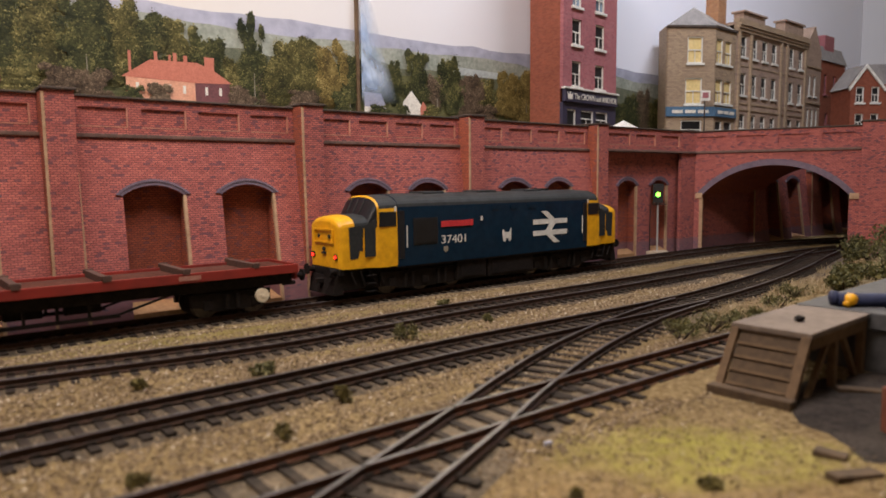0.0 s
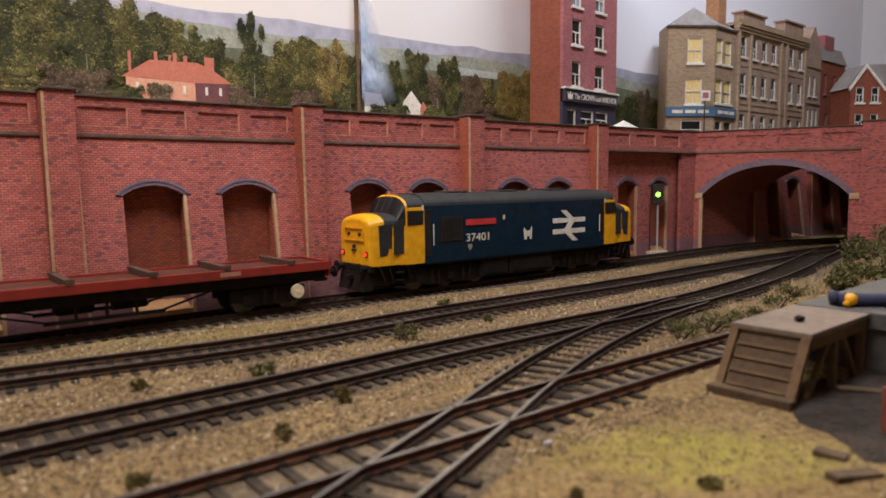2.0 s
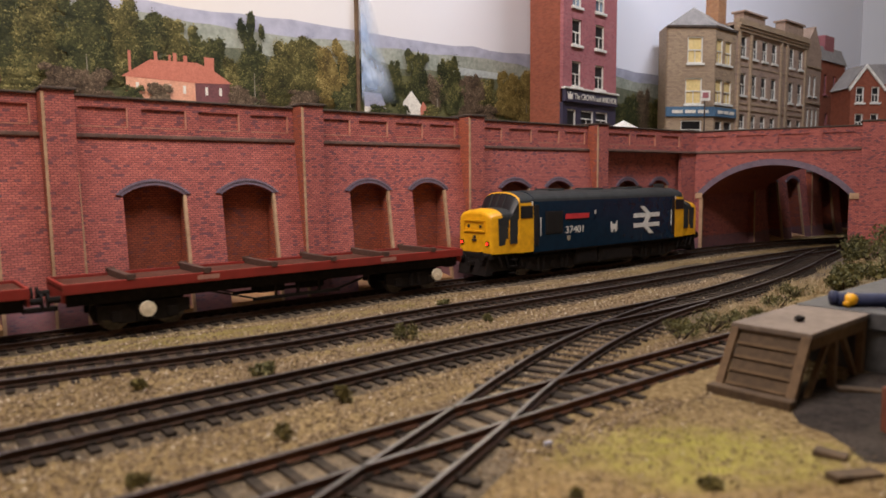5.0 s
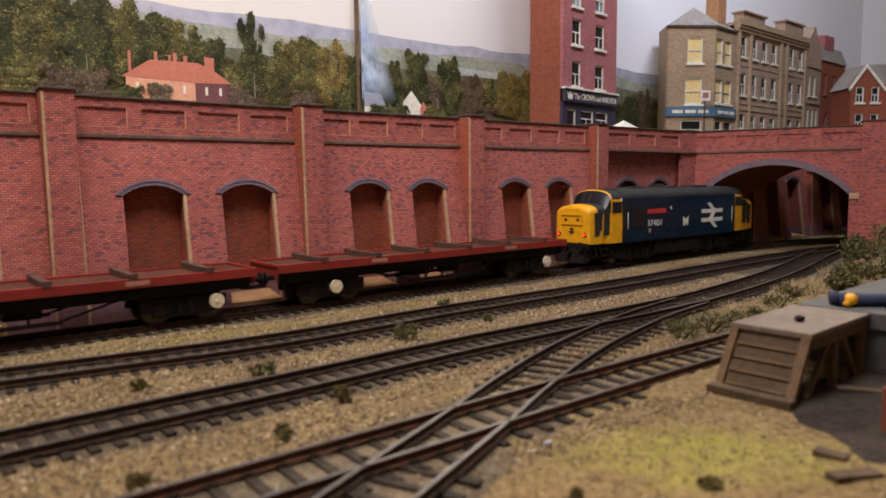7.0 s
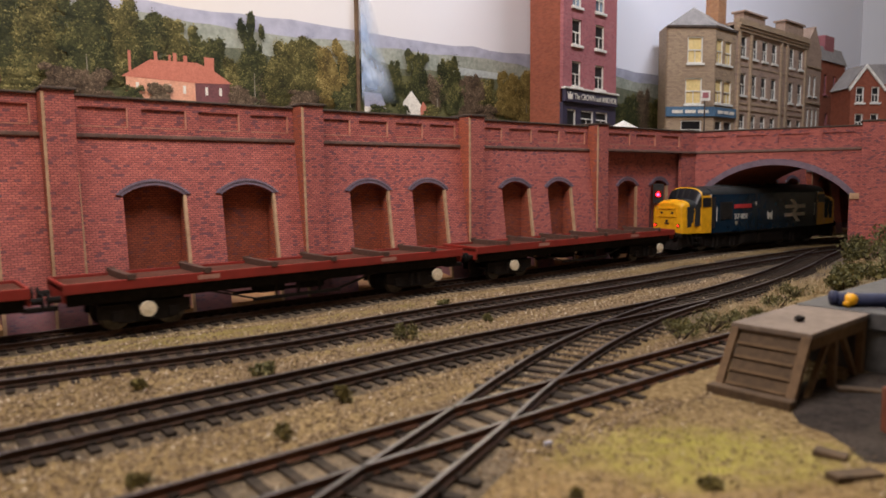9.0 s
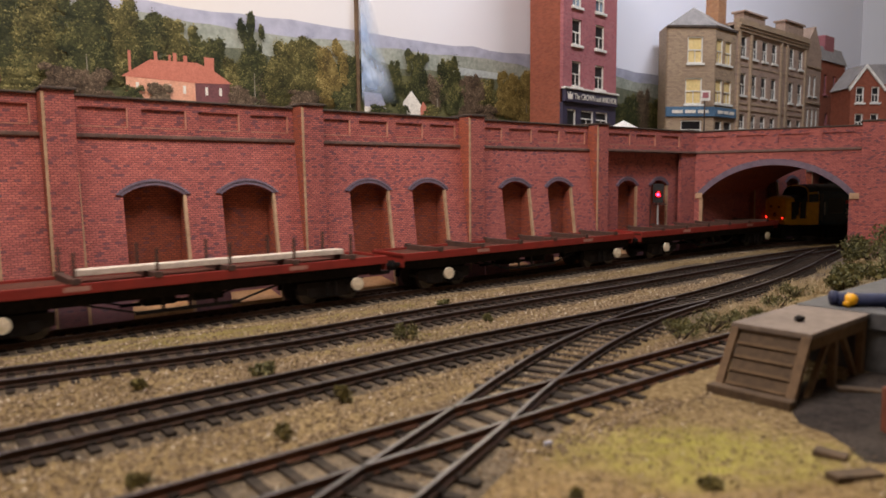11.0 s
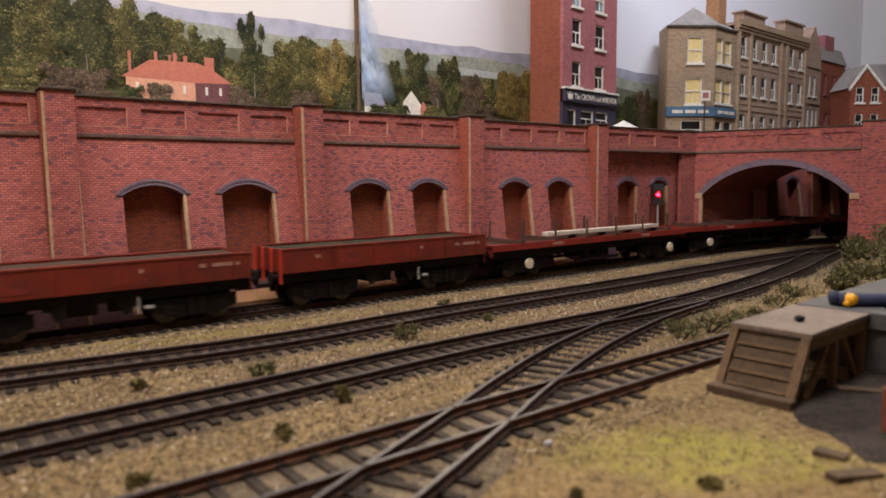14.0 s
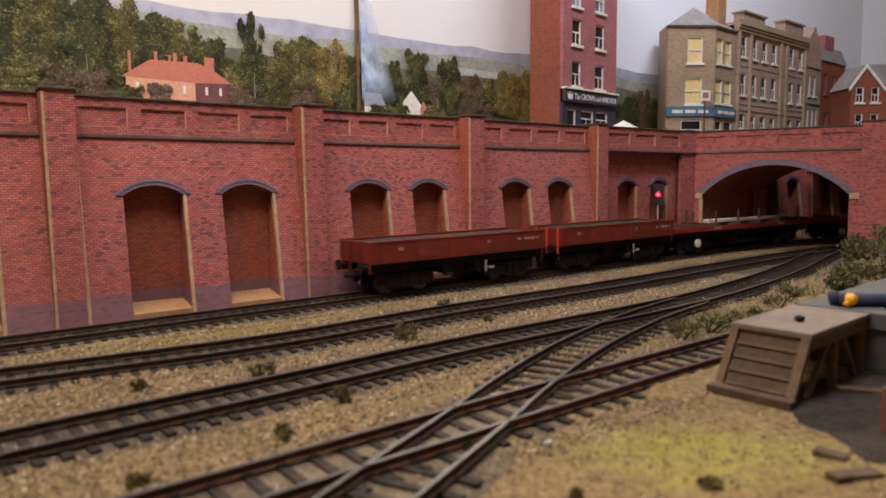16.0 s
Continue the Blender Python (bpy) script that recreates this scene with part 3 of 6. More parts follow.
for x0, x1, top in ((-0.75, 0.2216, 0.262), (0.2224, 0.66, 0.262), (0.66, 1.10, 0.42)):
    bm = bmesh.new()
    box(bm, x0, x1, 0.0, 0.003, 0.02, top)
    part("sky_board", bm, SKY, backdrop)
bm = bmesh.new()
box(bm, 0.2190, 0.2214, -0.0040, -0.0010, 0.10, 0.262, 0.0003)
part("joint_strip", bm, TIMBER, backdrop, "brown wooden strip over the board joint")


def ridge(x0, x1, z, rough, seed, foot, n=70, tilt=0.0):
    pts = [(x0, foot)]
    for i in range(n + 1):
        x = x0 + (x1 - x0) * i / n
        pts.append((x, z + tilt * (x - x0) + rough * (noise.noise(Vector((x * 9, seed, 0))) + 0.4 * noise.noise(Vector((x * 40, seed, 3))))))
    return pts + [(x1, foot)]


printed("printed_hill", ridge(-0.2, 1.09, 0.1725, 0.006, 1.7, 0.09), FAR_HILL, 4, "hazy blue-grey printed hills")
printed("printed_hill", ridge(0.02, 0.66, 0.1615, 0.006, 5.2, 0.09), MID_HILL, 6, "hazy green printed hills")
printed("printed_field", [(0.305, 0.1475), (0.372, 0.1470), (0.366, 0.1525), (0.312, 0.1535)], PALE_FIELD, 9, "pale printed field")
printed("printed_wood", ridge(0.02, 0.66, 0.1490, 0.010, 3.1, 0.09, 160), FAR_WOOD, 8, "hazy belt of printed distant woods")
printed("printed_meadow", ridge(-0.2, 0.66, 0.1390, 0.008, 8.8, 0.09), LOW_GREEN, 10, "dark green printed meadow")


def printed_tree(x, z0, h, w, tone, seed, trunk=True, lift=0.0):
    """A printed tree: a dark mass, many small leaf sprays over it, and a pale trunk."""
    rnd = random.Random(seed)
    bm = bmesh.new()
    lobes = [(rnd.uniform(-0.40, 0.40), rnd.uniform(0.10, 0.92), rnd.uniform(0.07, 0.17)) for _ in range(30)] + [(0, 0.45, 0.28), (0.04, 0.24, 0.24), (-0.03, 0.68, 0.20)]
    lobes = [(cx * (1.05 - 0.5 * max(0.0, cz - 0.55)), cz, r) for cx, cz, r in lobes]
    y = -0.0014 - lift - rnd.random() * 0.0012
    for cx, cz, r in lobes:
        pts = []
        for k in range(11):
            a = k * math.tau / 11
            q = r * (0.72 + 0.4 * rnd.random())
            pts.append((x + (cx + math.cos(a) * q) * w, max(z0, z0 + (cz + math.sin(a) * q * 0.85) * h)))
        y -= 0.000012
        bm.faces.new([bm.verts.new((p[0], y, p[1])) for p in pts])
    for _ in range(int(2300 * max(0.35, w / 0.03) * max(0.5, h / 0.05))):
        cx, cz, r = rnd.choice(lobes)
        a, q = rnd.uniform(0, math.tau), r * (1.02 + 0.35 * rnd.random() ** 3) * math.sqrt(rnd.random())
        px_, pz_ = x + (cx + math.cos(a) * q) * w, z0 + (cz + math.sin(a) * q * 0.85) * h
        if pz_ < z0:
            continue
        # the photograph's light comes from the upper left of each clump
        sun = (math.sin(a) * 0.8 - math.cos(a) * 0.45) * q / r + rnd.gauss(0, 0.35)
        size = 0.00025 + 0.0005 * rnd.random()
        y2 = y - 0.00005 - 0.0006 * rnd.random()
        t0 = rnd.uniform(0, math.tau)
        f = bm.faces.new([bm.verts.new((px_ + math.cos(t0 + k * 1.2566) * size * (0.6 + 0.7 * rnd.random()), y2, pz_ + math.sin(t0 + k * 1.2566) * size * (0.5 + 0.5 * rnd.random()))) for k in range(5)])
        f.material_index = 2 if sun > 0.55 else 1 if sun > -0.20 else 0
    t = part("printed_tree", bm, (LEAF_DARK[tone], LEAF_LIGHT[tone], LEAF_SUN[tone]), backdrop)
    if trunk:
        bm = bmesh.new()
        xx = x + w * 0.05
        prism(bm, [(xx - 0.0004, z0), (xx + 0.0004, z0), (xx + 0.0002, z0 + h * 0.36), (xx - 0.0001, z0 + h * 0.36)], y - 0.0008, y - 0.0007)
        part("printed_trunk", bm, PALE_BARK, t)


# tones: 0 deep green, 1 olive, 2 autumn gold, 3 russet brown
TREES = [(-0.115, 0.110, 0.070, 0.050, 0), (-0.075, 0.112, 0.062, 0.045, 3), (-0.024, 0.110, 0.034, 0.030, 4), (-0.004, 0.112, 0.060, 0.036, 0),
         (0.015, 0.114, 0.062, 0.036, 1), (0.036, 0.114, 0.060, 0.034, 0), (0.055, 0.118, 0.054, 0.032, 1), (0.071, 0.120, 0.045, 0.030, 0),
         (0.090, 0.120, 0.042, 0.030, 1), (0.108, 0.119, 0.038, 0.026, 0), (0.1385, 0.113, 0.057, 0.022, 0), (0.1250, 0.112, 0.030, 0.018, 1)]
TREES2 = [(0.160, 0.112, 0.045, 0.030, 1), (0.180, 0.112, 0.050, 0.032, 1), (0.198, 0.112, 0.048, 0.028, 2), (0.212, 0.112, 0.040, 0.024, 0),
          (0.150, 0.112, 0.022, 0.024, 3), (0.232, 0.118, 0.036, 0.020, 0), (0.250, 0.118, 0.036, 0.024, 0), (0.275, 0.118, 0.043, 0.026, 0), (0.293, 0.116, 0.030, 0.020, 3),
          (0.307, 0.112, 0.054, 0.026, 0), (0.330, 0.112, 0.036, 0.030, 3), (0.350, 0.112, 0.034, 0.026, 1), (0.372, 0.112, 0.044, 0.030, 2), (0.393, 0.112, 0.046, 0.030, 2)]
TREES3 = [(0.420, 0.110, 0.044, 0.030, 1), (0.520, 0.106, 0.040, 0.035, 0), (0.545, 0.106, 0.044, 0.030, 0), (0.566, 0.106, 0.050, 0.026, 3), (0.590, 0.106, 0.042, 0.034, 1), (0.612, 0.106, 0.044, 0.03, 0)]
SHRUBS = [(-0.016, 0.114, 0.036, 0.018, 4), (0.000, 0.108, 0.016, 0.030, 1), (0.022, 0.110, 0.018, 0.024, 3), (0.040, 0.110, 0.017, 0.022, 3), (0.062, 0.108, 0.012, 0.014, 0), (0.077, 0.110, 0.012, 0.016, 3), (0.130, 0.108, 0.016, 0.02, 3),
          (0.175, 0.108, 0.016, 0.03, 3), (0.205, 0.108, 0.018, 0.02, 0), (0.239, 0.108, 0.010, 0.02, 0), (0.2585, 0.108, 0.012, 0.014, 0), (0.287, 0.108, 0.012, 0.02, 1), (0.345, 0.108, 0.016, 0.03, 3), (0.389, 0.108, 0.012, 0.02, 2)]
for n, (x, z, h, w, tone) in enumerate(TREES + TREES2 + TREES3):
    printed_tree(x, z, h, w, tone, 100 + n, n % 5 == 0)

# the printed red-roofed house
Y0 = 30
printed("printed_house_front", [(0.0585, 0.110), (0.0997, 0.110), (0.0997, 0.1240), (0.0585, 0.1246)], PRINT_BRICK, Y0, "orange-pink printed house wall")
printed("printed_house_side", [(0.0997, 0.110), (0.1222, 0.110), (0.1222, 0.1250), (0.0997, 0.1240)], PRINT_SHADE, Y0)
printed("printed_roof", [(0.0560, 0.1246), (0.0997, 0.1236), (0.1240, 0.1247), (0.1130, 0.1315), (0.1014, 0.1363), (0.0728, 0.1357)], PRINT_ROOF, Y0 + 1, "red printed hipped roof")
for x, z, w, h in ((0.0602, 0.128, 0.0016, 0.012), (0.0752, 0.135, 0.0020, 0.0058), (0.0838, 0.1355, 0.0014, 0.004), (0.0866, 0.1355, 0.0022, 0.0055), (0.0930, 0.1355, 0.0022, 0.0045), (0.1060, 0.129, 0.0062, 0.0112)):
    printed("printed_chimney", [(x, z), (x + w, z), (x + w, z + h), (x, z + h)], PRINT_ROOF, Y0 + 2)
for x in (0.0640, 0.0735, 0.0830, 0.0920, 0.1060, 0.1150):
    printed("printed_window", [(x, 0.1165), (x + 0.0017, 0.1165), (x + 0.0017, 0.1215), (x, 0.1215)], PRINT_PALE, Y0 + 2)
# printed cottages
printed("printed_cottage", [(0.2250, 0.108), (0.2440, 0.108), (0.2440, 0.1175), (0.2395, 0.1265), (0.2250, 0.1270)], PRINT_SLATE, Y0, "blue-grey printed cottage roof")
printed("printed_cottage", [(0.2250, 0.108), (0.2435, 0.108), (0.2435, 0.1160), (0.2250, 0.1165)], PRINT_PALE, Y0 + 1)
printed("printed_cottage", [(0.2600, 0.108), (0.2790, 0.108), (0.2790, 0.1185), (0.2680, 0.1305), (0.2600, 0.1215)], PRINT_PALE, Y0, "cream printed cottage gable")
printed("printed_cottage", [(0.2765, 0.108), (0.2850, 0.108), (0.2850, 0.1165), (0.2790, 0.1230), (0.2765, 0.1180)], PRINT_ROOF, Y0 + 1)
printed("printed_hut", [(0.3265, 0.108), (0.3300, 0.108), (0.3300, 0.1145), (0.3265, 0.1145)], PRINT_PALE, Y0 + 9)
for n, (x, z, h, w, tone) in enumerate(SHRUBS):
    printed_tree(x, z, h, w, tone, 300 + n, False, 0.0026)
# printed blue smoke beside the joint
bm = bmesh.new()
prism(bm, [(0.2226, 0.119), (0.2560, 0.119), (0.2530, 0.135), (0.2420, 0.155), (0.2385, 0.172), (0.2345, 0.19), (0.2226, 0.20)], -0.0043, -0.0042)
part("printed_smoke", bm, SMOKE, backdrop, "pale blue printed smoke plume")

# the second board, at an angle to the first
turned = thing("backdrop", WALL @ pose(1.10, 0.10, 0, 0, 0, -62), "printed misty hills on a second board", "backdrop", kind="structure")
bm = bmesh.new()
box(bm, 0.0, 0.9, 0.0, 0.003, 0.02, 0.42)
part("sky_board", bm, SKY_DULL, turned)
bm = bmesh.new()
prism(bm, ridge(0.0, 0.9, 0.205, 0.02, 12.0, 0.03), -0.0004, -0.0002)
part("printed_hill", bm, MID_HILL, turned)


def grid_quads(x0, x1, z0, z1, holes):
    """Polygons of a wall with square openings (left, right, sill, head)."""
    xs = sorted({x0, x1, *(h[0] for h in holes), *(h[1] for h in holes)})
    zs = sorted({z0, z1, *(h[2] for h in holes), *(h[3] for h in holes)})
    out = []
    for a, b in zip(xs, xs[1:]):
        for c, d in zip(zs, zs[1:]):
            mx, mz = (a + b) / 2, (c + d) / 2
            if not any(h[0] < mx < h[1] and h[2] < mz < h[3] for h in holes):
                out.append([(a, c), (b, c), (b, d), (a, d)])
    return out


def facade(parent, holes, x0, x1, z0, z1, mat, turn=None, thick=0.003, pane=None, frame_mat=None, sill=True):
    """A wall with recessed sash windows: each window a part with frame, pane and sill."""
    pane, frame_mat = pane or BLACK_GLASS, frame_mat or WHITE
    m = turn or Matrix.Identity(4)
    bm = bmesh.new()
    sheet(bm, grid_quads(x0, x1, z0, z1, holes), 0.0, thick)
    w = part("wall", bm, mat, parent)
    w.matrix_basis = m
    for i, (a, b, c, d) in enumerate(holes):
        t = min(0.0012, (b - a) * 0.16)
        bm = bmesh.new()
        mid = (c + d) / 2
        sheet(bm, grid_quads(a, b, c, d, [(a + t, b - t, c + t, mid - t * 0.4), (a + t, b - t, mid + t * 0.4, d - t)]), 0.0008, 0.0018)
        box(bm, (a + b) / 2 - t * 0.3, (a + b) / 2 + t * 0.3, 0.0010, 0.0016, c + t, mid)
        win = part("window", bm, frame_mat, parent)
        win.matrix_basis = m
        bm = bmesh.new()
        box(bm, a + t * 0.5, b - t * 0.5, 0.0018, 0.0022, c + t * 0.5, d - t * 0.5)
        part("pane", bm, pane, win)
        if sill:
            bm = bmesh.new()
            box(bm, a - 0.0016, b + 0.0016, -0.0016, 0.0008, c - 0.0022, c, 0.0002)
            part("window_sill", bm, frame_mat, win)
    return w


# the tall red-brick public house
pub = thing("public_house", pose(0.0976, 0.5704, 0, 0, 0, 45), "tall narrow red-brick public house with dark fascia", "building", "low-relief buildings")
PUB_W = []
for lo in (0.1365, 0.1700, 0.2005, 0.234):
    PUB_W += [(0.0125, 0.0255, lo, lo + 0.0205), (0.0465, 0.0605, lo + 0.0005, lo + 0.0205)]
facade(pub, PUB_W[:4], 0.0, 0.0800, 0.1337, 0.1960, PUB_BRICK)
facade(pub, PUB_W[4:], 0.0, 0.0800, 0.1960, 0.275, PUB_BRICK, pane=SKY_PANE)
bm = bmesh.new()
box(bm, 0.0, 0.0022, 0.003, 0.0332, 0.085, 0.275)
box(bm, 0.0778, 0.0800, 0.003, 0.0332, 0.085, 0.275)
box(bm, 0.0022, 0.0778, 0.031, 0.0332, 0.085, 0.275)
part("side_wall", bm, PUB_SIDE, pub, "plain orange-red brick-paper side")
bm = bmesh.new()
box(bm, -0.001, 0.081, -0.001, 0.034, 0.275, 0.279, 0.0006)
part("roof", bm, COPING, pub)
facade(pub, [(0.006, 0.019, 0.088, 0.118), (0.026, 0.0450, 0.1045, 0.1180), (0.0485, 0.0675, 0.1045, 0.1180)], 0.0, 0.0800, 0.085, 0.1232, PUB_DARK, sill=False)
bm = bmesh.new()
box(bm, 0.0005, 0.0795, -0.0022, 0.001, 0.1235, 0.1335, 0.0004)
fascia = part("fascia", bm, PUB_DARK, pub, "dark navy pub fascia board")
bm = bmesh.new()
box(bm, -0.0006, 0.0806, -0.0034, 0.001, 0.1336, 0.1350, 0.0003)
part("cornice", bm, WHITE, pub)


def lettering(words, x, z, size, mat, parent, y, width=None, turn=None):
    cu = bpy.data.curves.new("lettering", "FONT")
    cu.body, cu.size, cu.extrude = words, size, 0.00012
    tmp = bpy.data.objects.new("lettering", cu)
    scene.collection.objects.link(tmp)
    bpy.context.view_layer.update()
    me = bpy.data.meshes.new_from_object(tmp.evaluated_get(bpy.context.evaluated_depsgraph_get()))
    bpy.data.objects.remove(tmp)
    me.materials.clear(), me.materials.append(mat)
    ob = new("lettering", me)
    ob.parent = parent
    sx = 1.0
    if width:
        xs = [v.co.x for v in me.vertices]
        sx = width / (max(xs) - min(xs))
    me.transform(Matrix.Diagonal((sx, 1, 1, 1)))
    ob.matrix_basis = (turn or Matrix.Identity(4)) @ pose(x, y, z, 90, 0, 0)
    return ob


lettering("The CROWN and ANCHOR", 0.0130, 0.1260, 0.0068, PRINT_PALE, fascia, -0.0024, 0.064)
bm = bmesh.new()
prism(bm, [(0.0045, 0.1255), (0.0100, 0.1255), (0.0108, 0.1310), (0.0090, 0.1285), (0.0072, 0.1318), (0.0054, 0.1285), (0.0036, 0.1310)], -0.0025, -0.0021)
part("crown_badge", bm, PRINT_PALE, fascia)

tent = thing("market_tent", WALL @ pose(0.4457, 0.030, 0.0886, 0, 0, 10), "small white pyramid market tent on the street", "tent")
bm = bmesh.new()
c = [bm.verts.new(v) for v in ((-0.010, -0.010, 0.0155), (0.010, -0.010, 0.0155), (0.010, 0.010, 0.0155), (-0.010, 0.010, 0.0155), (0, 0, 0.0225))]
for f in ((0, 1, 4), (1, 2, 4), (2, 3, 4), (3, 0, 4), (3, 2, 1, 0)):
    bm.faces.new([c[i] for i in f])
part("canopy", bm, WHITE, tent)
for x in (-0.0095, 0.0095):
    for y in (-0.0095, 0.0095):
        bm = bmesh.new()
        tube(bm, (x, y, 0), (x, y, 0.0156), 0.0005, 6)
        part("leg", bm, WHITE, tent)

# the corner shop with its canted end, and the stone terrace
shop = thing("corner_shop", pose(0.2749, 0.7153, 0, 0, 0, 41), "buff stone corner shop with yellow blinds and blue fascia", "building", "low-relief buildings")
CANT = pose(0, 0, 0, 0, 0, -36)
facade(shop, [(0.0035, 0.0165, 0.176, 0.2005), (0.0210, 0.0345, 0.176, 0.2000), (0.0030, 0.0170, 0.1365, 0.1600), (0.0205, 0.0360, 0.1365, 0.1600)], 0.0, 0.0435, 0.1325, 0.2110, BUFF_STONE, pane=BLIND)
facade(shop, [(-0.0285, -0.0125, 0.1755, 0.2015), (-0.0300, -0.0125, 0.1350, 0.1610)], -0.0490, 0.0, 0.1325, 0.2110, BUFF_STONE, CANT, pane=BLIND)
facade(shop, [(0.004, 0.018, 0.100, 0.119), (0.022, 0.039, 0.100, 0.119)], 0.0, 0.0435, 0.085, 0.1225, BUFF_STONE, sill=False)
facade(shop, [(-0.034, -0.012, 0.100, 0.119)], -0.0490, 0.0, 0.085, 0.1225, BUFF_STONE, CANT, sill=False)
for x0, x1, m in ((0.0, 0.0445, None), (-0.0500, 0.0, CANT)):
    bm = bmesh.new()
    box(bm, x0, x1, -0.0020, 0.001, 0.1225, 0.1322, 0.0004)
    f = part("fascia", bm, SHOP_BLUE, shop, "faded blue shop fascia")
    f.matrix_basis = m or Matrix.Identity(4)
    bm = bmesh.new()
    for k in range(3):
        w = (x1 - x0) * 0.22
        box(bm, x0 + (x1 - x0) * (0.12 + 0.27 * k), x0 + (x1 - x0) * (0.12 + 0.27 * k) + w, -0.0023, -0.0019, 0.1258, 0.1290)
    part("sign_writing", bm, PRINT_PALE, f)
    bm = bmesh.new()
    box(bm, x0, x1, -0.0016, 0.003, 0.2100, 0.2125, 0.0004)
    e = part("eaves_board", bm, COPING, shop)
    e.matrix_basis = m or Matrix.Identity(4)
bm = bmesh.new()
q = CANT @ Vector((-0.050, 0, 0))
apex = Vector((-0.004, 0.022, 0.2335))
c0, c1, c2 = Vector((q.x, q.y - 0.001, 0.2125)), Vector((0, -0.002, 0.2125)), Vector((0.0445, -0.001, 0.2125))
c3, c4 = Vector((0.0445, 0.036, 0.2125)), Vector((q.x + 0.024, q.y + 0.024, 0.2125))
vs = [bm.verts.new(v) for v in (c0, c1, c2, c3, c4, apex, Vector((0.0445, 0.020, 0.2260)))]
for f in ((0, 1, 5), (1, 2, 6, 5), (3, 4, 5, 6), (4, 0, 5), (2, 3, 6), (4, 3, 2, 1, 0)):
    bm.faces.new([vs[i] for i in f])
part("roof", bm, ROOF_SLATE, shop, "grey slate hipped roof")
bm = bmesh.new()
box(bm, 0.0270, 0.0440, 0.012, 0.026, 0.2100, 0.262, 0.0006)
part("chimney", bm, CHIM_BRICK, shop, "tall orange brick chimney")
bm = bmesh.new()
prism(bm, [(q.x + 0.0010, q.y + 0.001), (c4.x, c4.y), (c4.x + 0.002, c4.y - 0.002), (q.x + 0.0035, q.y - 0.001)], 0.085, 0.2125, "xy")
part("side_wall", bm, BUFF_STONE, shop)
bm = bmesh.new()
d = CANT @ Vector((-0.0490, 0.0, 0))
box(bm, c4.x, 0.0435, 0.050, 0.053, 0.085, 0.211)
part("back_wall", bm, BUFF_STONE, shop)
pole = thing("shop_sign_post", pose(0.2749, 0.7153, 0, 0, 0, 41) @ CANT @ pose(-0.016, -0.014, 0.0886), "small white sign on a thin grey post", "sign post")
bm = bmesh.new()
tube(bm, (0, 0, 0), (0, 0, 0.058), 0.0007, 8)
part("post", bm, COPING, pole)
bm = bmesh.new()
box(bm, -0.005, 0.005, -0.0016, -0.0007, 0.0480, 0.0580, 0.0003)
part("plate", bm, WHITE, pole)
bm = bmesh.new()
box(bm, -0.0030, 0.0030, -0.0019, -0.0016, 0.0505, 0.0560, 0.0)
part("panel", bm, PUB_BRICK, pole)

terrace = thing("stone_terrace", pose(0.2749, 0.7153, 0, 0, 0, 41), "buff stone four-storey terrace with cornices", "building", "low-relief buildings")
TW = []
for x in (0.0550, 0.0795, 0.1035, 0.1275):
    TW += [(x, x + 0.0125, 0.1880, 0.2100), (x, x + 0.0125, 0.1483, 0.1712), (x, x + 0.0125, 0.1130, 0.1280)]
for x in (0.1735, 0.1985):
    TW += [(x, x + 0.0120, 0.1880, 0.2100), (x, x + 0.0120, 0.1475, 0.1712), (x, x + 0.0120, 0.1130, 0.1280)]
facade(terrace, TW, 0.0452, 0.2200, 0.085, 0.2130, BUFF_STONE2)
for z, out, h in ((0.2132, 0.0022, 0.0030), (0.2164, 0.0034, 0.0026), (0.2192, 0.0046, 0.0030), (0.2224, 0.0026, 0.0040), (0.1780, 0.0006, 0.0014), (0.1385, 0.0007, 0.0016), (0.1320, 0.0009, 0.0016)):
    bm = bmesh.new()
    box(bm, 0.0452, 0.2205, -out, 0.004, z, z + h, 0.0003)
    part("cornice", bm, BUFF_STONE, terrace)
for x0, x1, z in ((0.0560, 0.1060, 0.2355), (0.1560, 0.2060, 0.2400)):
    bm = bmesh.new()
    box(bm, x0, x1, -0.001, 0.010, 0.2264, z - 0.002, 0.0003)
    box(bm, x0 - 0.002, x1 + 0.002, -0.003, 0.012, z - 0.002, z, 0.0003)
    part("raised_parapet", bm, BUFF_STONE2, terrace)
for x in (0.0470, 0.0735, 0.1480, 0.1630, 0.2140):
    bm = bmesh.new()
    box(bm, x, x + 0.0040, -0.0020, 0.002, 0.085, 0.2130, 0.0003)
    part("pier", bm, BUFF_STONE, terrace)
bm = bmesh.new()
box(bm, 0.0452, 0.2200, 0.030, 0.033, 0.085, 0.2260)
box(bm, 0.0452, 0.2200, 0.003, 0.030, 0.2200, 0.2230)
part("back_wall", bm, BUFF_STONE2, terrace)

gabled = thing("gabled_house", pose(0.2749, 0.7153, 0, 0, 0, 41), "buff stone gabled house with tall narrow windows", "building", "low-relief buildings")
facade(gabled, [(0.2290, 0.2360, 0.1600, 0.1840), (0.2440, 0.2510, 0.1600, 0.1840), (0.2270, 0.2340, 0.1190, 0.1440), (0.2400, 0.2470, 0.1190, 0.1440), (0.2530, 0.2590, 0.1190, 0.1440)], 0.2202, 0.2650, 0.085, 0.2080, BUFF_STONE2)
bm = bmesh.new()
prism(bm, [(0.2202, 0.2080), (0.2650, 0.2080), (0.2650, 0.2150), (0.2440, 0.2440), (0.2202, 0.2190)], 0.0, 0.030)
part("gable", bm, BUFF_STONE2, gabled)
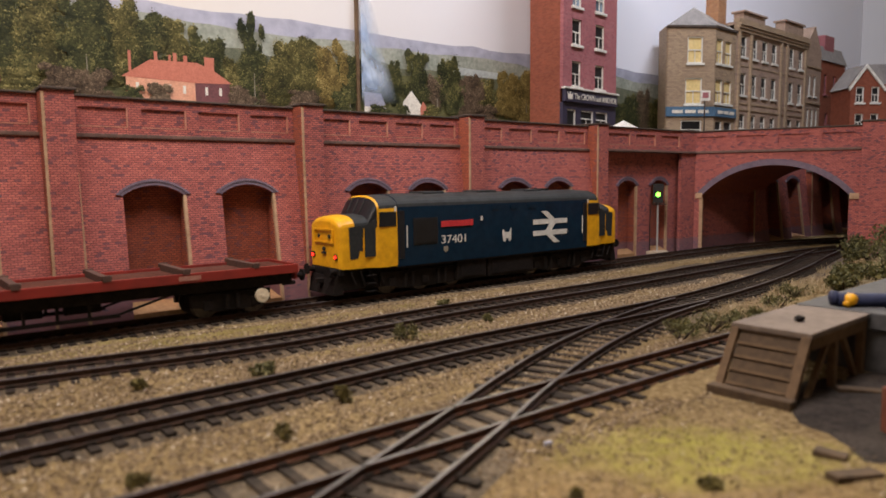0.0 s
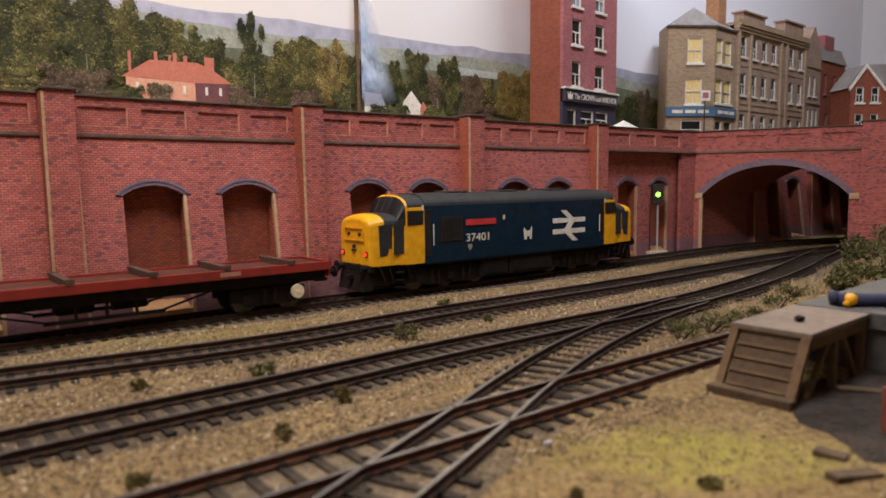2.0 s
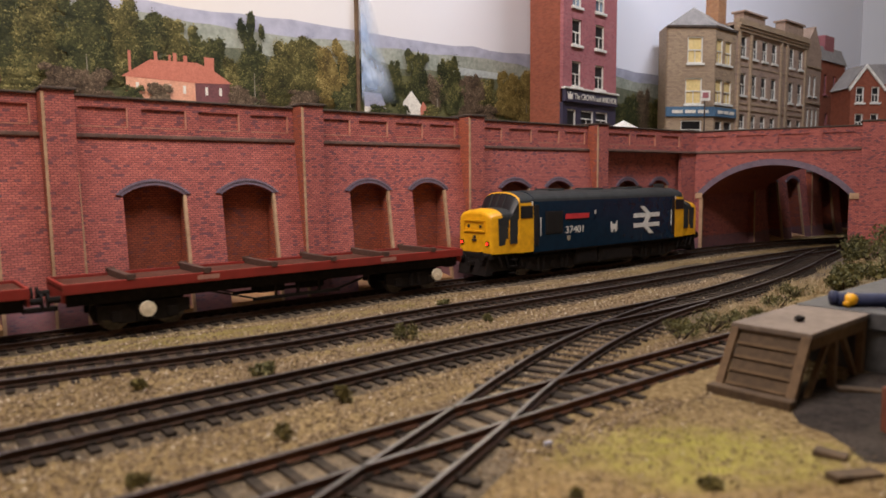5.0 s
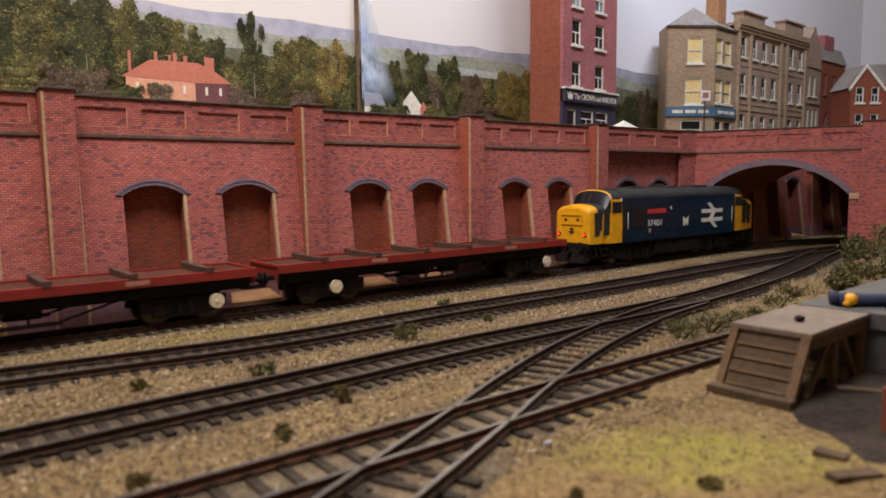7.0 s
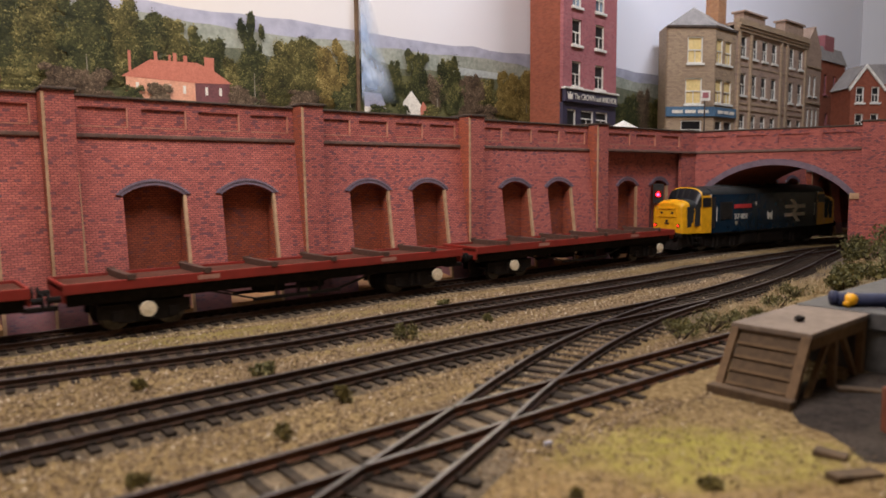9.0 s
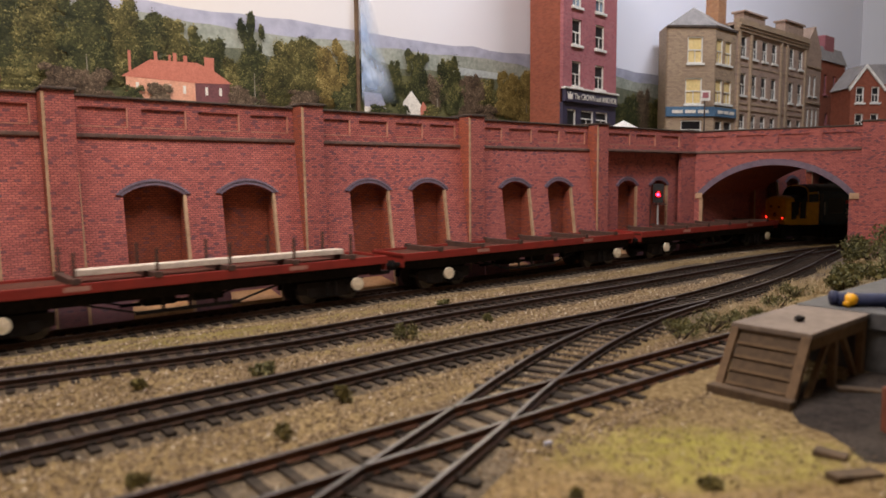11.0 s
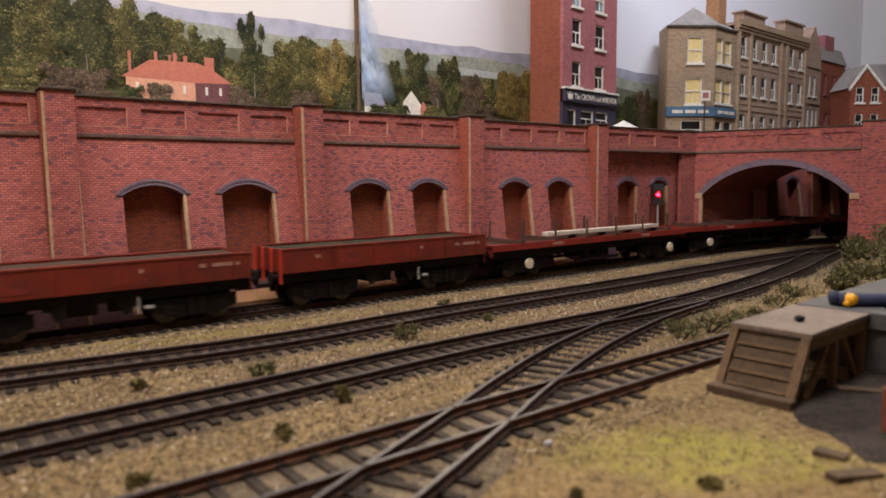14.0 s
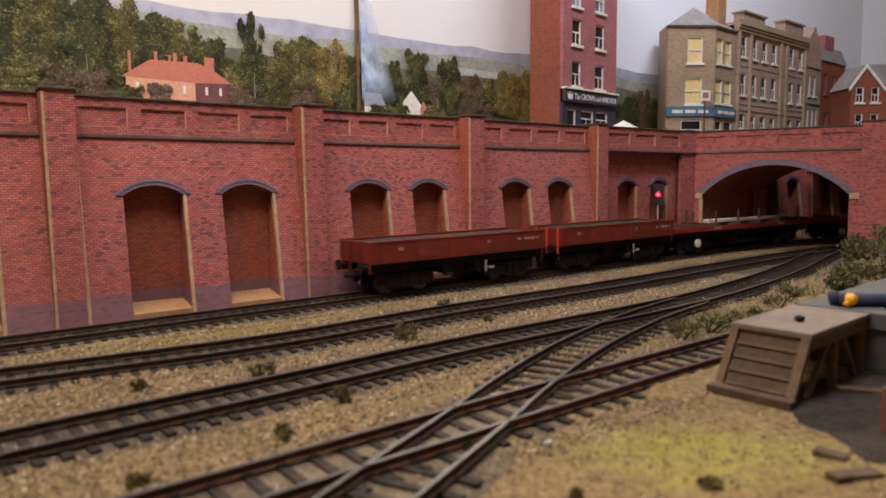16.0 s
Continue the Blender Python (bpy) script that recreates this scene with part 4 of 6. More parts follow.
for z in (0.150, 0.1935):
    bm = bmesh.new()
    box(bm, 0.2202, 0.2650, -0.0015, 0.002, z, z + 0.0022, 0.0003)
    part("cornice", bm, BUFF_STONE, gabled)
brown = thing("brown_brick_house", pose(0.2749, 0.7153, 0, 0, 0, 41), "dark red-brown brick house with slate roof", "building", "low-relief buildings")
facade(brown, [(0.2760, 0.2850, 0.165, 0.190), (0.3050, 0.3140, 0.165, 0.190), (0.3270, 0.3350, 0.165, 0.190), (0.2830, 0.2930, 0.128, 0.142), (0.3100, 0.3200, 0.128, 0.142)], 0.2655, 0.3450, 0.085, 0.2060, PUB_SIDE, frame_mat=PUB_BRICK)
bm = bmesh.new()
prism(bm, [(-0.002, 0.2060), (0.036, 0.2060), (0.026, 0.2280), (0.006, 0.2260)], 0.2655, 0.3450, "yz")
part("roof", bm, ROOF_SLATE, brown)
bm = bmesh.new()
box(bm, 0.2850, 0.3150, 0.004, 0.020, 0.2080, 0.2400, 0.0006)
part("chimney", bm, PUB_BRICK, brown, "broad red brick chimney")
villa = thing("gabled_villa", pose(0.4600, 0.800, 0), "red-brick villa gable with white bargeboards", "building", "low-relief buildings")
facade(villa, [(0.0080, 0.0172, 0.1440, 0.1615), (0.0255, 0.0345, 0.1440, 0.1615), (0.0080, 0.0172, 0.1130, 0.1315), (0.0255, 0.0345, 0.1130, 0.1315), (0.050, 0.060, 0.144, 0.1615)], 0.0020, 0.0700, 0.080, 0.1640, PUB_SIDE)
bm = bmesh.new()
prism(bm, [(0.0020, 0.1640), (0.0360, 0.1640), (0.0190, 0.1835)], 0.0, 0.003)
part("gable", bm, PUB_SIDE, villa)
for a, b in (((-0.0010, 0.1600), (0.0185, 0.1865)), ((0.0415, 0.1590), (0.0185, 0.1865))):
    bm = bmesh.new()
    prism(bm, [a, b, (b[0], b[1] - 0.0042), (a[0] + (0.0012 if a[0] < b[0] else -0.0012), a[1] - 0.0030)], -0.002, 0.0005)
    part("bargeboard", bm, WHITE, villa)
bm = bmesh.new()
prism(bm, [(-0.0010, 0.1602), (0.0185, 0.1867), (0.0720, 0.1867), (0.0720, 0.1602)], 0.0035, 0.040)
part("roof", bm, ROOF_SLATE, villa)
bm = bmesh.new()
box(bm, 0.0020, 0.0700, 0.003, 0.040, 0.080, 0.1600)
part("body", bm, PUB_SIDE, villa)
bm = bmesh.new()
box(bm, 0.40, 0.80, 0.74, 0.95, 0.066, 0.088)
yard = new("street", mesh_of("street", bm, ROAD))
tagged(yard, "grey model street beyond the bridge", "road", kind="structure")

# ---- tracks ----
def smooth_line(points, step=0.004):
    """A smooth line through a few points, walked in even steps: (x, y, heading)."""
    P = [Vector(p) for p in points]
    P = [P[0] * 2 - P[1]] + P + [P[-1] * 2 - P[-2]]
    fine = []
    for a, b, c, d in zip(P, P[1:], P[2:], P[3:]):
        for i in range(40):
            t = i / 40
            fine.append(0.5 * ((2 * b) + (c - a) * t + (2 * a - 5 * b + 4 * c - d) * t * t + (3 * b - a - 3 * c + d) * t ** 3))
    fine.append(P[-2])
    out, left = [], 0.0
    for a, b in zip(fine, fine[1:]):
        d = (b - a).length
        while left <= d and d > 0:
            p = a.lerp(b, left / d)
            out.append((p.x, p.y, math.atan2(b.y - a.y, b.x - a.x)))
            left += step
        left -= d
    return out


HEAD = radians(39.4)
START = Vector((0.0070, 0.4305))
BEND, RADIUS = 0.30, 0.50


def main_line(s):
    """Place and heading on the running line, s metres from its mark: straight, then a curve to the right."""
    u = Vector((math.cos(HEAD), math.sin(HEAD)))
    if s <= BEND:
        p = START + u * s
        return p.x, p.y, HEAD
    a = (s - BEND) / RADIUS
    p = START + u * BEND + RADIUS * (u * math.sin(a) + Vector((u.y, -u.x)) * (1 - math.cos(a)))
    return p.x, p.y, HEAD - a


def beside_main(x, y):
    """Distance of a place from the middle of the running line."""
    u = Vector((math.cos(HEAD), math.sin(HEAD)))
    d = Vector((x, y)) - START
    if d.dot(u) <= BEND:
        return abs(d.dot(Vector((-u.y, u.x))))
    return abs((d - u * BEND - Vector((u.y, -u.x)) * RADIUS).length - RADIUS)


# the running line lies a little lower than the sidings
SINK = 0.0020
RAIL_W, RAIL_H, GAUGE = 0.0011, 0.0026, 0.0165


def sleeper_mesh():
    bm = bmesh.new()
    box(bm, -0.00125, 0.00125, -0.0150, 0.0150, -0.0050, -RAIL_H, 0.0)
    for y in (-GAUGE / 2 - 0.0005, GAUGE / 2 + 0.0005):
        box(bm, -0.0011, 0.0011, y - 0.0017, y + 0.0017, -RAIL_H - 0.0001, -RAIL_H + 0.0007, 0.0)
    return mesh_of("sleeper", bm, SLEEPER)


SLEEPER_MESH = sleeper_mesh()


def rail(line, side, parent, name="rail", web=None):
    """A rail with foot, web and head, swept along a line."""
    prof = [(-0.0011, -RAIL_H), (0.0011, -RAIL_H), (0.0011, -0.0022), (0.0003, -0.0019), (0.0003, -0.0008), (0.00055, -0.0006),
            (0.00055, -0.00008), (0.0004, 0.0), (-0.0004, 0.0), (-0.00055, -0.00008), (-0.00055, -0.0006), (-0.0003, -0.0008), (-0.0003, -0.0019), (-0.0011, -0.0022)]
    bm = bmesh.new()
    rings = []
    for x, y, h in line:
        nx_, ny_ = -math.sin(h), math.cos(h)
        rings.append([bm.verts.new((x + nx_ * (side + p), y + ny_ * (side + p), z)) for p, z in prof])
    for a, b in zip(rings, rings[1:]):
        for i in range(len(prof)):
            j = (i + 1) % len(prof)
            f = bm.faces.new((a[i], a[j], b[j], b[i]))
            f.material_index = 1 if i in (6, 7, 8) else 0
    bm.faces.new(rings[0]), bm.faces.new(rings[-1])
    return part(name, bm, (web or RAIL_SIDE, RAIL_HEAD), parent)


def track(line, label, pitch=0.0062, others=(), z=0.0, web=None):
    """A track on sleepers, which it leaves out where it shares those of other lines."""
    t = thing("track", pose(0, 0, z), label, "railway track", "model tracks")
    for side in (-GAUGE / 2 - 0.0005, GAUGE / 2 + 0.0005):
        rail(line[::2], side, t, web=web)
    shared = np.array([p[:2] for o in others for p in o] or [(9.0, 9.0)])
    for x, y, h in line[::max(1, round(pitch / 0.002))]:
        if np.min(np.hypot(shared[:, 0] - x, shared[:, 1] - y)) < 0.0125:
            continue
        s = new("sleeper", SLEEPER_MESH)
        s.parent = t
        s.matrix_basis = pose(x, y, 0, 0, 0, math.degrees(h))
    return t


LINE1 = [main_line(-0.62 + 0.002 * i) for i in range(900)]
LINE2 = smooth_line([(-0.36, 0.085), (-0.25, 0.155), (-0.1437, 0.2204), (-0.0655, 0.2696), (0.0018, 0.3283), (0.1062, 0.4114), (0.21, 0.50), (0.29, 0.565), (0.38, 0.625), (0.50, 0.67), (0.70, 0.70)], 0.002)
LINE3 = smooth_line([(-0.30, -0.01), (-0.1068, 0.1606), (-0.0507, 0.2077), (0.0015, 0.2533), (0.0515, 0.2926), (0.0902, 0.3226), (0.128, 0.3545), (0.168, 0.394), (0.210, 0.440), (0.252, 0.491), (0.290, 0.541), (0.328, 0.588)], 0.002)
LINE4 = smooth_line([(-0.12, 0.076), (-0.055, 0.1265), (0.0421, 0.2045), (0.108, 0.256), (0.19, 0.3205)], 0.002)
BRANCH = smooth_line([(-0.045, 0.070), (-0.015, 0.131), (0.008, 0.1755), (0.023, 0.206), (0.0435, 0.243), (0.0655, 0.2765), (0.095, 0.315), (0.128, 0.3505)], 0.002)
for line, words in ((LINE1, "dark-sleepered main line beside the retaining wall"), (LINE2, "weathered loop line in pale ballast"), (LINE3, "weathered running line leading to the points"),
                    (LINE4, "rusty siding running beside the timber dock"), (BRANCH, "curved turnout road crossing the siding")):
    track(line, words, 0.0080 if line in (LINE4, BRANCH) else 0.0062, others=(LINE3, LINE4) if line is BRANCH else (), z=-SINK if line is LINE1 else 0.0, web=RAIL_RUST if line is LINE4 else None)

# ---- ground ----
NEAR = np.array([p[:2] for line in (LINE1, LINE2, LINE3, LINE4, BRANCH) for p in line[::4]])


def ground_height(x, y):
    z = -0.0037 + 0.0009 * noise.noise(Vector((x * 14, y * 14, 0.3))) + 0.0006 * noise.noise(Vector((x * 60, y * 60, 1.3)))
    q = beside_main(x, y)
    if q < 0.034:
        k = min(1.0, (0.034 - q) / 0.011)
        z -= SINK * k * k * (3 - 2 * k)
    bank = 0.030 * math.exp(-(((x - 0.40) / 0.095) ** 2 + ((y - 0.47) / 0.075) ** 2)) + 0.010 * math.exp(-(((x - 0.20) / 0.035) ** 2 + ((y - 0.345) / 0.03) ** 2))
    if bank > 0.0004:
        d = float(np.min(np.hypot(NEAR[:, 0] - x, NEAR[:, 1] - y)))
        k = min(1.0, max(0.0, (d - 0.019) / 0.05))
        z += bank * k * k * (3 - 2 * k) * (1 + 0.5 * noise.noise(Vector((x * 40, y * 40, 7))))
    return z


def ground_material():
    """Pale sandy ballast with earthy stains and a patch of scattered green."""
    k = Mat("sandy_ground", 0.95, 0, 0.2)
    co = k.coords()
    c = k.ramp(k.noise(30, 5, vector=co), [(0.30, (0.090, 0.056, 0.022)), (0.5, (0.190, 0.128, 0.056)), (0.72, (0.30, 0.218, 0.104))])
    grain = k.noise(520, 3, vector=co)
    c = k.mix(0.5, c, k.ramp(grain, [(0.32, (0.05, 0.033, 0.016)), (0.5, (0.21, 0.146, 0.066)), (0.68, (0.43, 0.33, 0.175))]))
    sep = k.node("ShaderNodeSeparateXYZ")
    k.link(co, sep.inputs[0])
    for cx, cy, rx, ry, amount, tint in ((0.030, 0.128, 0.13, 0.034, 0.55, (0.285, 0.185, 0.075)), (0.060, 0.160, 0.040, 0.022, 0.90, (0.33, 0.30, 0.058)), (-0.10, 0.285, 0.15, 0.040, 0.60, (0.25, 0.21, 0.055)), (0.02, 0.305, 0.07, 0.012, 0.35, (0.27, 0.23, 0.06))):
        dx = k.math("DIVIDE", k.math("SUBTRACT", sep.outputs[0], cx), rx)
        dy = k.math("DIVIDE", k.math("SUBTRACT", sep.outputs[1], cy), ry)
        r = k.math("ADD", k.math("MULTIPLY", dx, dx), k.math("MULTIPLY", dy, dy))
        r = k.math("ADD", r, k.math("MULTIPLY", k.math("SUBTRACT", k.noise(70, 4, vector=co), 0.5), 2.2))
        spread = k.math("MULTIPLY", k.ramp(r, [(0.0, (1, 1, 1)), (1.3, (0, 0, 0))]), k.ramp(k.noise(210, 5, 0.75, co), [(0.36, (0.15, 0.15, 0.15)), (0.62, (1, 1, 1))]))
        c = k.mix(k.math("MULTIPLY", spread, amount), c, tint)
    k.bump(k.math("ADD", grain, k.noise(1500, 2, vector=co)), 0.9, 0.0010)
    return k.colour(c)


def strip_mesh(x0, x1, y0, y1, step):
    bm = bmesh.new()
    nx, ny = round((x1 - x0) / step), round((y1 - y0) / step)
    vs = [[bm.verts.new((x0 + (x1 - x0) * i / nx, y0 + (y1 - y0) * j / ny, ground_height(x0 + (x1 - x0) * i / nx, y0 + (y1 - y0) * j / ny))) for i in range(nx + 1)] for j in range(ny + 1)]
    for j in range(ny):
        for i in range(nx):
            bm.faces.new((vs[j][i], vs[j][i + 1], vs[j + 1][i + 1], vs[j + 1][i]))
    return bm


ground = new("ground", mesh_of("ground", strip_mesh(-0.75, 1.25, -0.12, 1.42, 0.0075), ground_material(), smooth=True))
tagged(ground, "sandy stone ballast and scatter on the baseboard", "ground", kind="structure")

for n, line in enumerate((LINE1, LINE2, LINE3, LINE4, BRANCH)):
    bm = bmesh.new()
    rings = []
    for x, y, h in line[::3]:
        row = []
        for q, z in ((-0.0205, -0.0052), (-0.0165, -0.0033), (-0.006, -0.0029), (0.006, -0.0029), (0.0165, -0.0033), (0.0205, -0.0052)):
            if n in (1, 2) and y > 0.42:
                q *= 1.0 + min(0.8, (y - 0.42) * 12)
            q += 0.0016 * noise.noise(Vector((x * 90, y * 90, q * 300)))
            row.append(bm.verts.new((x - math.sin(h) * q, y + math.cos(h) * q, z - 0.00012 * n - (SINK if n == 0 else 0.0) + 0.0004 * noise.noise(Vector((x * 200, y * 200, q * 900))))))
        rings.append(row)
    for r0, r1 in zip(rings, rings[1:]):
        for i in range(5):
            bm.faces.new((r0[i], r0[i + 1], r1[i + 1], r1[i]))
    bed = new("ballast_bed", mesh_of("ballast_bed", bm, GRIME if n < 3 else POINTS_BALLAST, smooth=True))
    tagged(bed, "oil-darkened fine ballast between the sleepers", "ballast", kind="structure")


bm = bmesh.new()
rings = []
for x, y, h in [p for p in LINE4[::2] if p[0] > 0.020]:
    row = []
    for q, z in ((-0.0102, -0.0022), (-0.0125, -0.0016), (-0.0165, -0.0017), (-0.022, -0.0026), (-0.030, -0.0052)):
        q += 0.0011 * noise.noise(Vector((x * 120, y * 120, q * 200)))
        z -= 0.0042 * max(0.0, min(1.0, (0.058 - x) / 0.026))
        row.append(bm.verts.new((x - math.sin(h) * q, y + math.cos(h) * q, z + 0.0006 * noise.noise(Vector((x * 260, y * 260, q * 700))))))
    rings.append(row)
for r0, r1 in zip(rings, rings[1:]):
    for i in range(4):
        bm.faces.new((r0[i], r0[i + 1], r1[i + 1], r1[i]))
shoulder = new("sand_shoulder", mesh_of("sand_shoulder", bm, ground.data.materials[0], smooth=True))
tagged(shoulder, "sandy scatter banked against the siding's outer rail", "ground", kind="structure")

# dark cinder-like sheet standing in for the shadow on the ground beside the dock
bm = bmesh.new()
hub = bm.verts.new((0.150, 0.178, ground_height(0.150, 0.178) + 0.0006))
rings = []
for k in range(1, 13):
    row = []
    for i in range(72):
        a = i * math.tau / 72
        r = k / 12 * (1 + (0.16 * noise.noise(Vector((math.cos(a) * 3, math.sin(a) * 3, 2.0))) + 0.07 * noise.noise(Vector((math.cos(a) * 11, math.sin(a) * 11, 5.0)))))
        x, y = 0.150 + 0.060 * r * math.cos(a), 0.178 + 0.050 * r * math.sin(a)
        row.append(bm.verts.new((x, y, ground_height(x, y) + (0.0006 if k < 11 else 0.0003 if k < 12 else -0.0006))))
    rings.append(row)
for i in range(72):
    bm.faces.new((hub, rings[0][i], rings[0][(i + 1) % 72]))
    for p, q in zip(rings, rings[1:]):
        bm.faces.new((p[i], q[i], q[(i + 1) % 72], p[(i + 1) % 72]))
shade_sheet = new("dock_shade_sheet", mesh_of("dock_shade_sheet", bm, SHADE_CINDER, smooth=True))
tagged(shade_sheet, "dark cinder-like sheet painting the shadow beside the dock", "ground", kind="structure")


def scatter(name, places, sizes, mat, label, category, seed):
    """Many small irregular stones in one mesh."""
    rng = np.random.default_rng(seed)
    n = len(places)
    base = np.array([(1, 0, 0), (-1, 0, 0), (0, 1, 0), (0, -1, 0), (0, 0, 1), (0, 0, -1)], float)
    tri = np.array([(0, 2, 4), (2, 1, 4), (1, 3, 4), (3, 0, 4), (2, 0, 5), (1, 2, 5), (3, 1, 5), (0, 3, 5)])
    v = base[None] * rng.uniform(0.55, 1.2, (n, 6, 1)) * sizes[:, None, None]
    a = rng.uniform(0, math.tau, n)
    ca, sa = np.cos(a)[:, None], np.sin(a)[:, None]
    x = v[..., 0] * ca - v[..., 1] * sa
    y = v[..., 0] * sa + v[..., 1] * ca
    pts = np.stack([x, y, v[..., 2] * 0.75 + 0.15 * x], -1) + places[:, None]
    faces = (tri[None] + (np.arange(n) * 6)[:, None, None]).reshape(-1, 3)
    me = bpy.data.meshes.new(name)
    me.from_pydata(pts.reshape(-1, 3).tolist(), [], faces.tolist())
    me.materials.append(mat)
    return tagged(new(name, me), label, category, kind="stuff")


rng = np.random.default_rng(5)
spots, sizes = [], []
for line, lo, hi, count in ((LINE1, -0.036, -0.0195, 6000), (LINE2, 0.0150, 0.035, 9000), (LINE2, -0.036, -0.0150, 9000), (LINE3, 0.0150, 0.030, 6000), (LINE3, -0.034, -0.0150, 6000), (LINE1, 0.0145, 0.019, 2500), (LINE4, -0.026, -0.0145, 2500), (LINE4, 0.0145, 0.024, 2500)):
    L = np.array(line)
    L = L[(L[:, 1] > 0.10) & (L[:, 1] < 0.78) & (np.abs(L[:, 0]) < 0.72 * L[:, 1])]
    k = rng.integers(0, len(L), count)
    q = lo + (hi - lo) * rng.random(count)
    x, y = L[k, 0] - np.sin(L[k, 2]) * q + rng.normal(0, 0.0008, count), L[k, 1] + np.cos(L[k, 2]) * q
    spots.append(np.stack([x, y], -1))
    sizes.append(rng.uniform(0.00035, 0.00085, count))
for line, count in ((LINE1, 3500), (LINE2, 5500), (LINE3, 5000), (BRANCH, 1500)):
    L = np.array(line)
    L = L[(L[:, 1] > 0.10) & (L[:, 1] < 0.70)]
    k = rng.integers(0, len(L), count)
    q = rng.uniform(-0.016, 0.016, count)
    spots.append(np.stack([L[k, 0] - np.sin(L[k, 2]) * q, L[k, 1] + np.cos(L[k, 2]) * q], -1))
    sizes.append(rng.uniform(0.0002, 0.0005, count))
count = 9000
y = rng.uniform(0.10, 0.34, count)
spots.append(np.stack([rng.uniform(-0.66, 0.66, count) * y, y], -1))
sizes.append(rng.uniform(0.0002, 0.0006, count))
spots, sizes = np.concatenate(spots), np.concatenate(sizes)
wn = np.array((-math.sin(radians(38)), math.cos(radians(38))))
keep_far = (spots[:, 1] < 0.47) | (((spots - np.array((0.0070, 0.4305))) @ np.array((math.sin(HEAD), -math.cos(HEAD)))) < 0.034)
keep_far &= ((spots[:, 0] - 0.150) / 0.058) ** 2 + ((spots[:, 1] - 0.178) / 0.048) ** 2 > 1
spots, sizes = spots[keep_far], sizes[keep_far]
clear = ((spots - np.array((-0.1754, 0.3127))) @ wn) < -0.0048
for line in (LINE1, LINE2, LINE3, LINE4, BRANCH):
    for side in (-GAUGE / 2 - 0.0005, GAUGE / 2 + 0.0005):
        L = np.array(line)[::2]
        rx, ry = L[:, 0] - np.sin(L[:, 2]) * side, L[:, 1] + np.cos(L[:, 2]) * side
        for i in range(0, len(spots), 4000):
            d = np.min(np.hypot(spots[i:i + 4000, 0, None] - rx[None], spots[i:i + 4000, 1, None] - ry[None]), 1)
            clear[i:i + 4000] &= d > 0.0020
spots, sizes = spots[clear], sizes[clear]
heights = np.array([ground_height(float(x), float(y)) for x, y in spots])
scatter("ballast_stones", np.column_stack([spots, heights + sizes * 0.2 + np.where(sizes < 0.0005, 0.0004, 0.0)]), sizes, STONE, "pale angular ballast stones beside the tracks", "ballast", 11)


def tuft_mesh(name, places, lengths, mat, label, category, seed, lean=0.5, width=0.00016):
    """Thin upright blades in one mesh."""
    rng = np.random.default_rng(seed)
    n = len(places)
    a = rng.uniform(0, math.tau, n)
    tip = np.stack([np.cos(a) * lean * rng.random(n), np.sin(a) * lean * rng.random(n), np.ones(n)], -1) * lengths[:, None]
    side = np.stack([np.cos(a + 1.4), np.sin(a + 1.4), np.zeros(n)], -1) * width
    pts = np.stack([places - side, places + side, places + tip], 1).reshape(-1, 3)
    me = bpy.data.meshes.new(name)
    me.from_pydata(pts.tolist(), [], np.arange(3 * n).reshape(-1, 3).tolist())
    me.materials.append(mat)
    return tagged(new(name, me), label, category, kind="stuff")


def blades(cx, cy, rx, ry, count, seed, turn=0.0):
    rng = np.random.default_rng(seed)
    r, a = np.sqrt(rng.random(count)), rng.uniform(0, math.tau, count)
    u, v = r * np.cos(a) * rx, r * np.sin(a) * ry
    c, s_ = math.cos(turn), math.sin(turn)
    out = []
    for x, y in zip(cx + u * c - v * s_, cy + u * s_ + v * c):
        if ((x - cx) * c + (y - cy) * s_) ** 2 / rx ** 2 + ((y - cy) * c - (x - cx) * s_) ** 2 / ry ** 2 + 1.3 * noise.noise(Vector((x * 55, y * 55, seed))) < 0.72 and np.min(np.hypot(NEAR[:, 0] - x, NEAR[:, 1] - y)) > 0.0165:
            out.append((x, y, ground_height(x, y) - 0.0003))
    return np.array(out, float).reshape(-1, 3)


p = np.concatenate([blades(0.062, 0.160, 0.050, 0.023, 2600, 1), blades(0.030, 0.135, 0.10, 0.016, 1500, 9), blades(-0.085, 0.300, 0.13, 0.007, 5200, 2, HEAD), blades(0.018, 0.303, 0.060, 0.006, 1800, 3, HEAD), blades(0.043, 0.235, 0.016, 0.006, 600, 4, 1.0)])
tuft_mesh("static_grass", p, np.random.default_rng(3).uniform(0.0004, 0.0013, len(p)), GRASS, "short yellow-green static grass in patches", "grass", 21, 0.8)
p = np.concatenate([blades(0.235, 0.385, 0.060, 0.040, 9000, 5), blades(0.31, 0.44, 0.07, 0.05, 9000, 6), blades(0.15, 0.325, 0.03, 0.02, 2500, 7)])
tuft_mesh("dry_grass", p, np.random.default_rng(4).uniform(0.002, 0.0065, len(p)), STRAW, "dry straw-coloured grass on the bank", "grass", 22, 1.1, 0.0002)


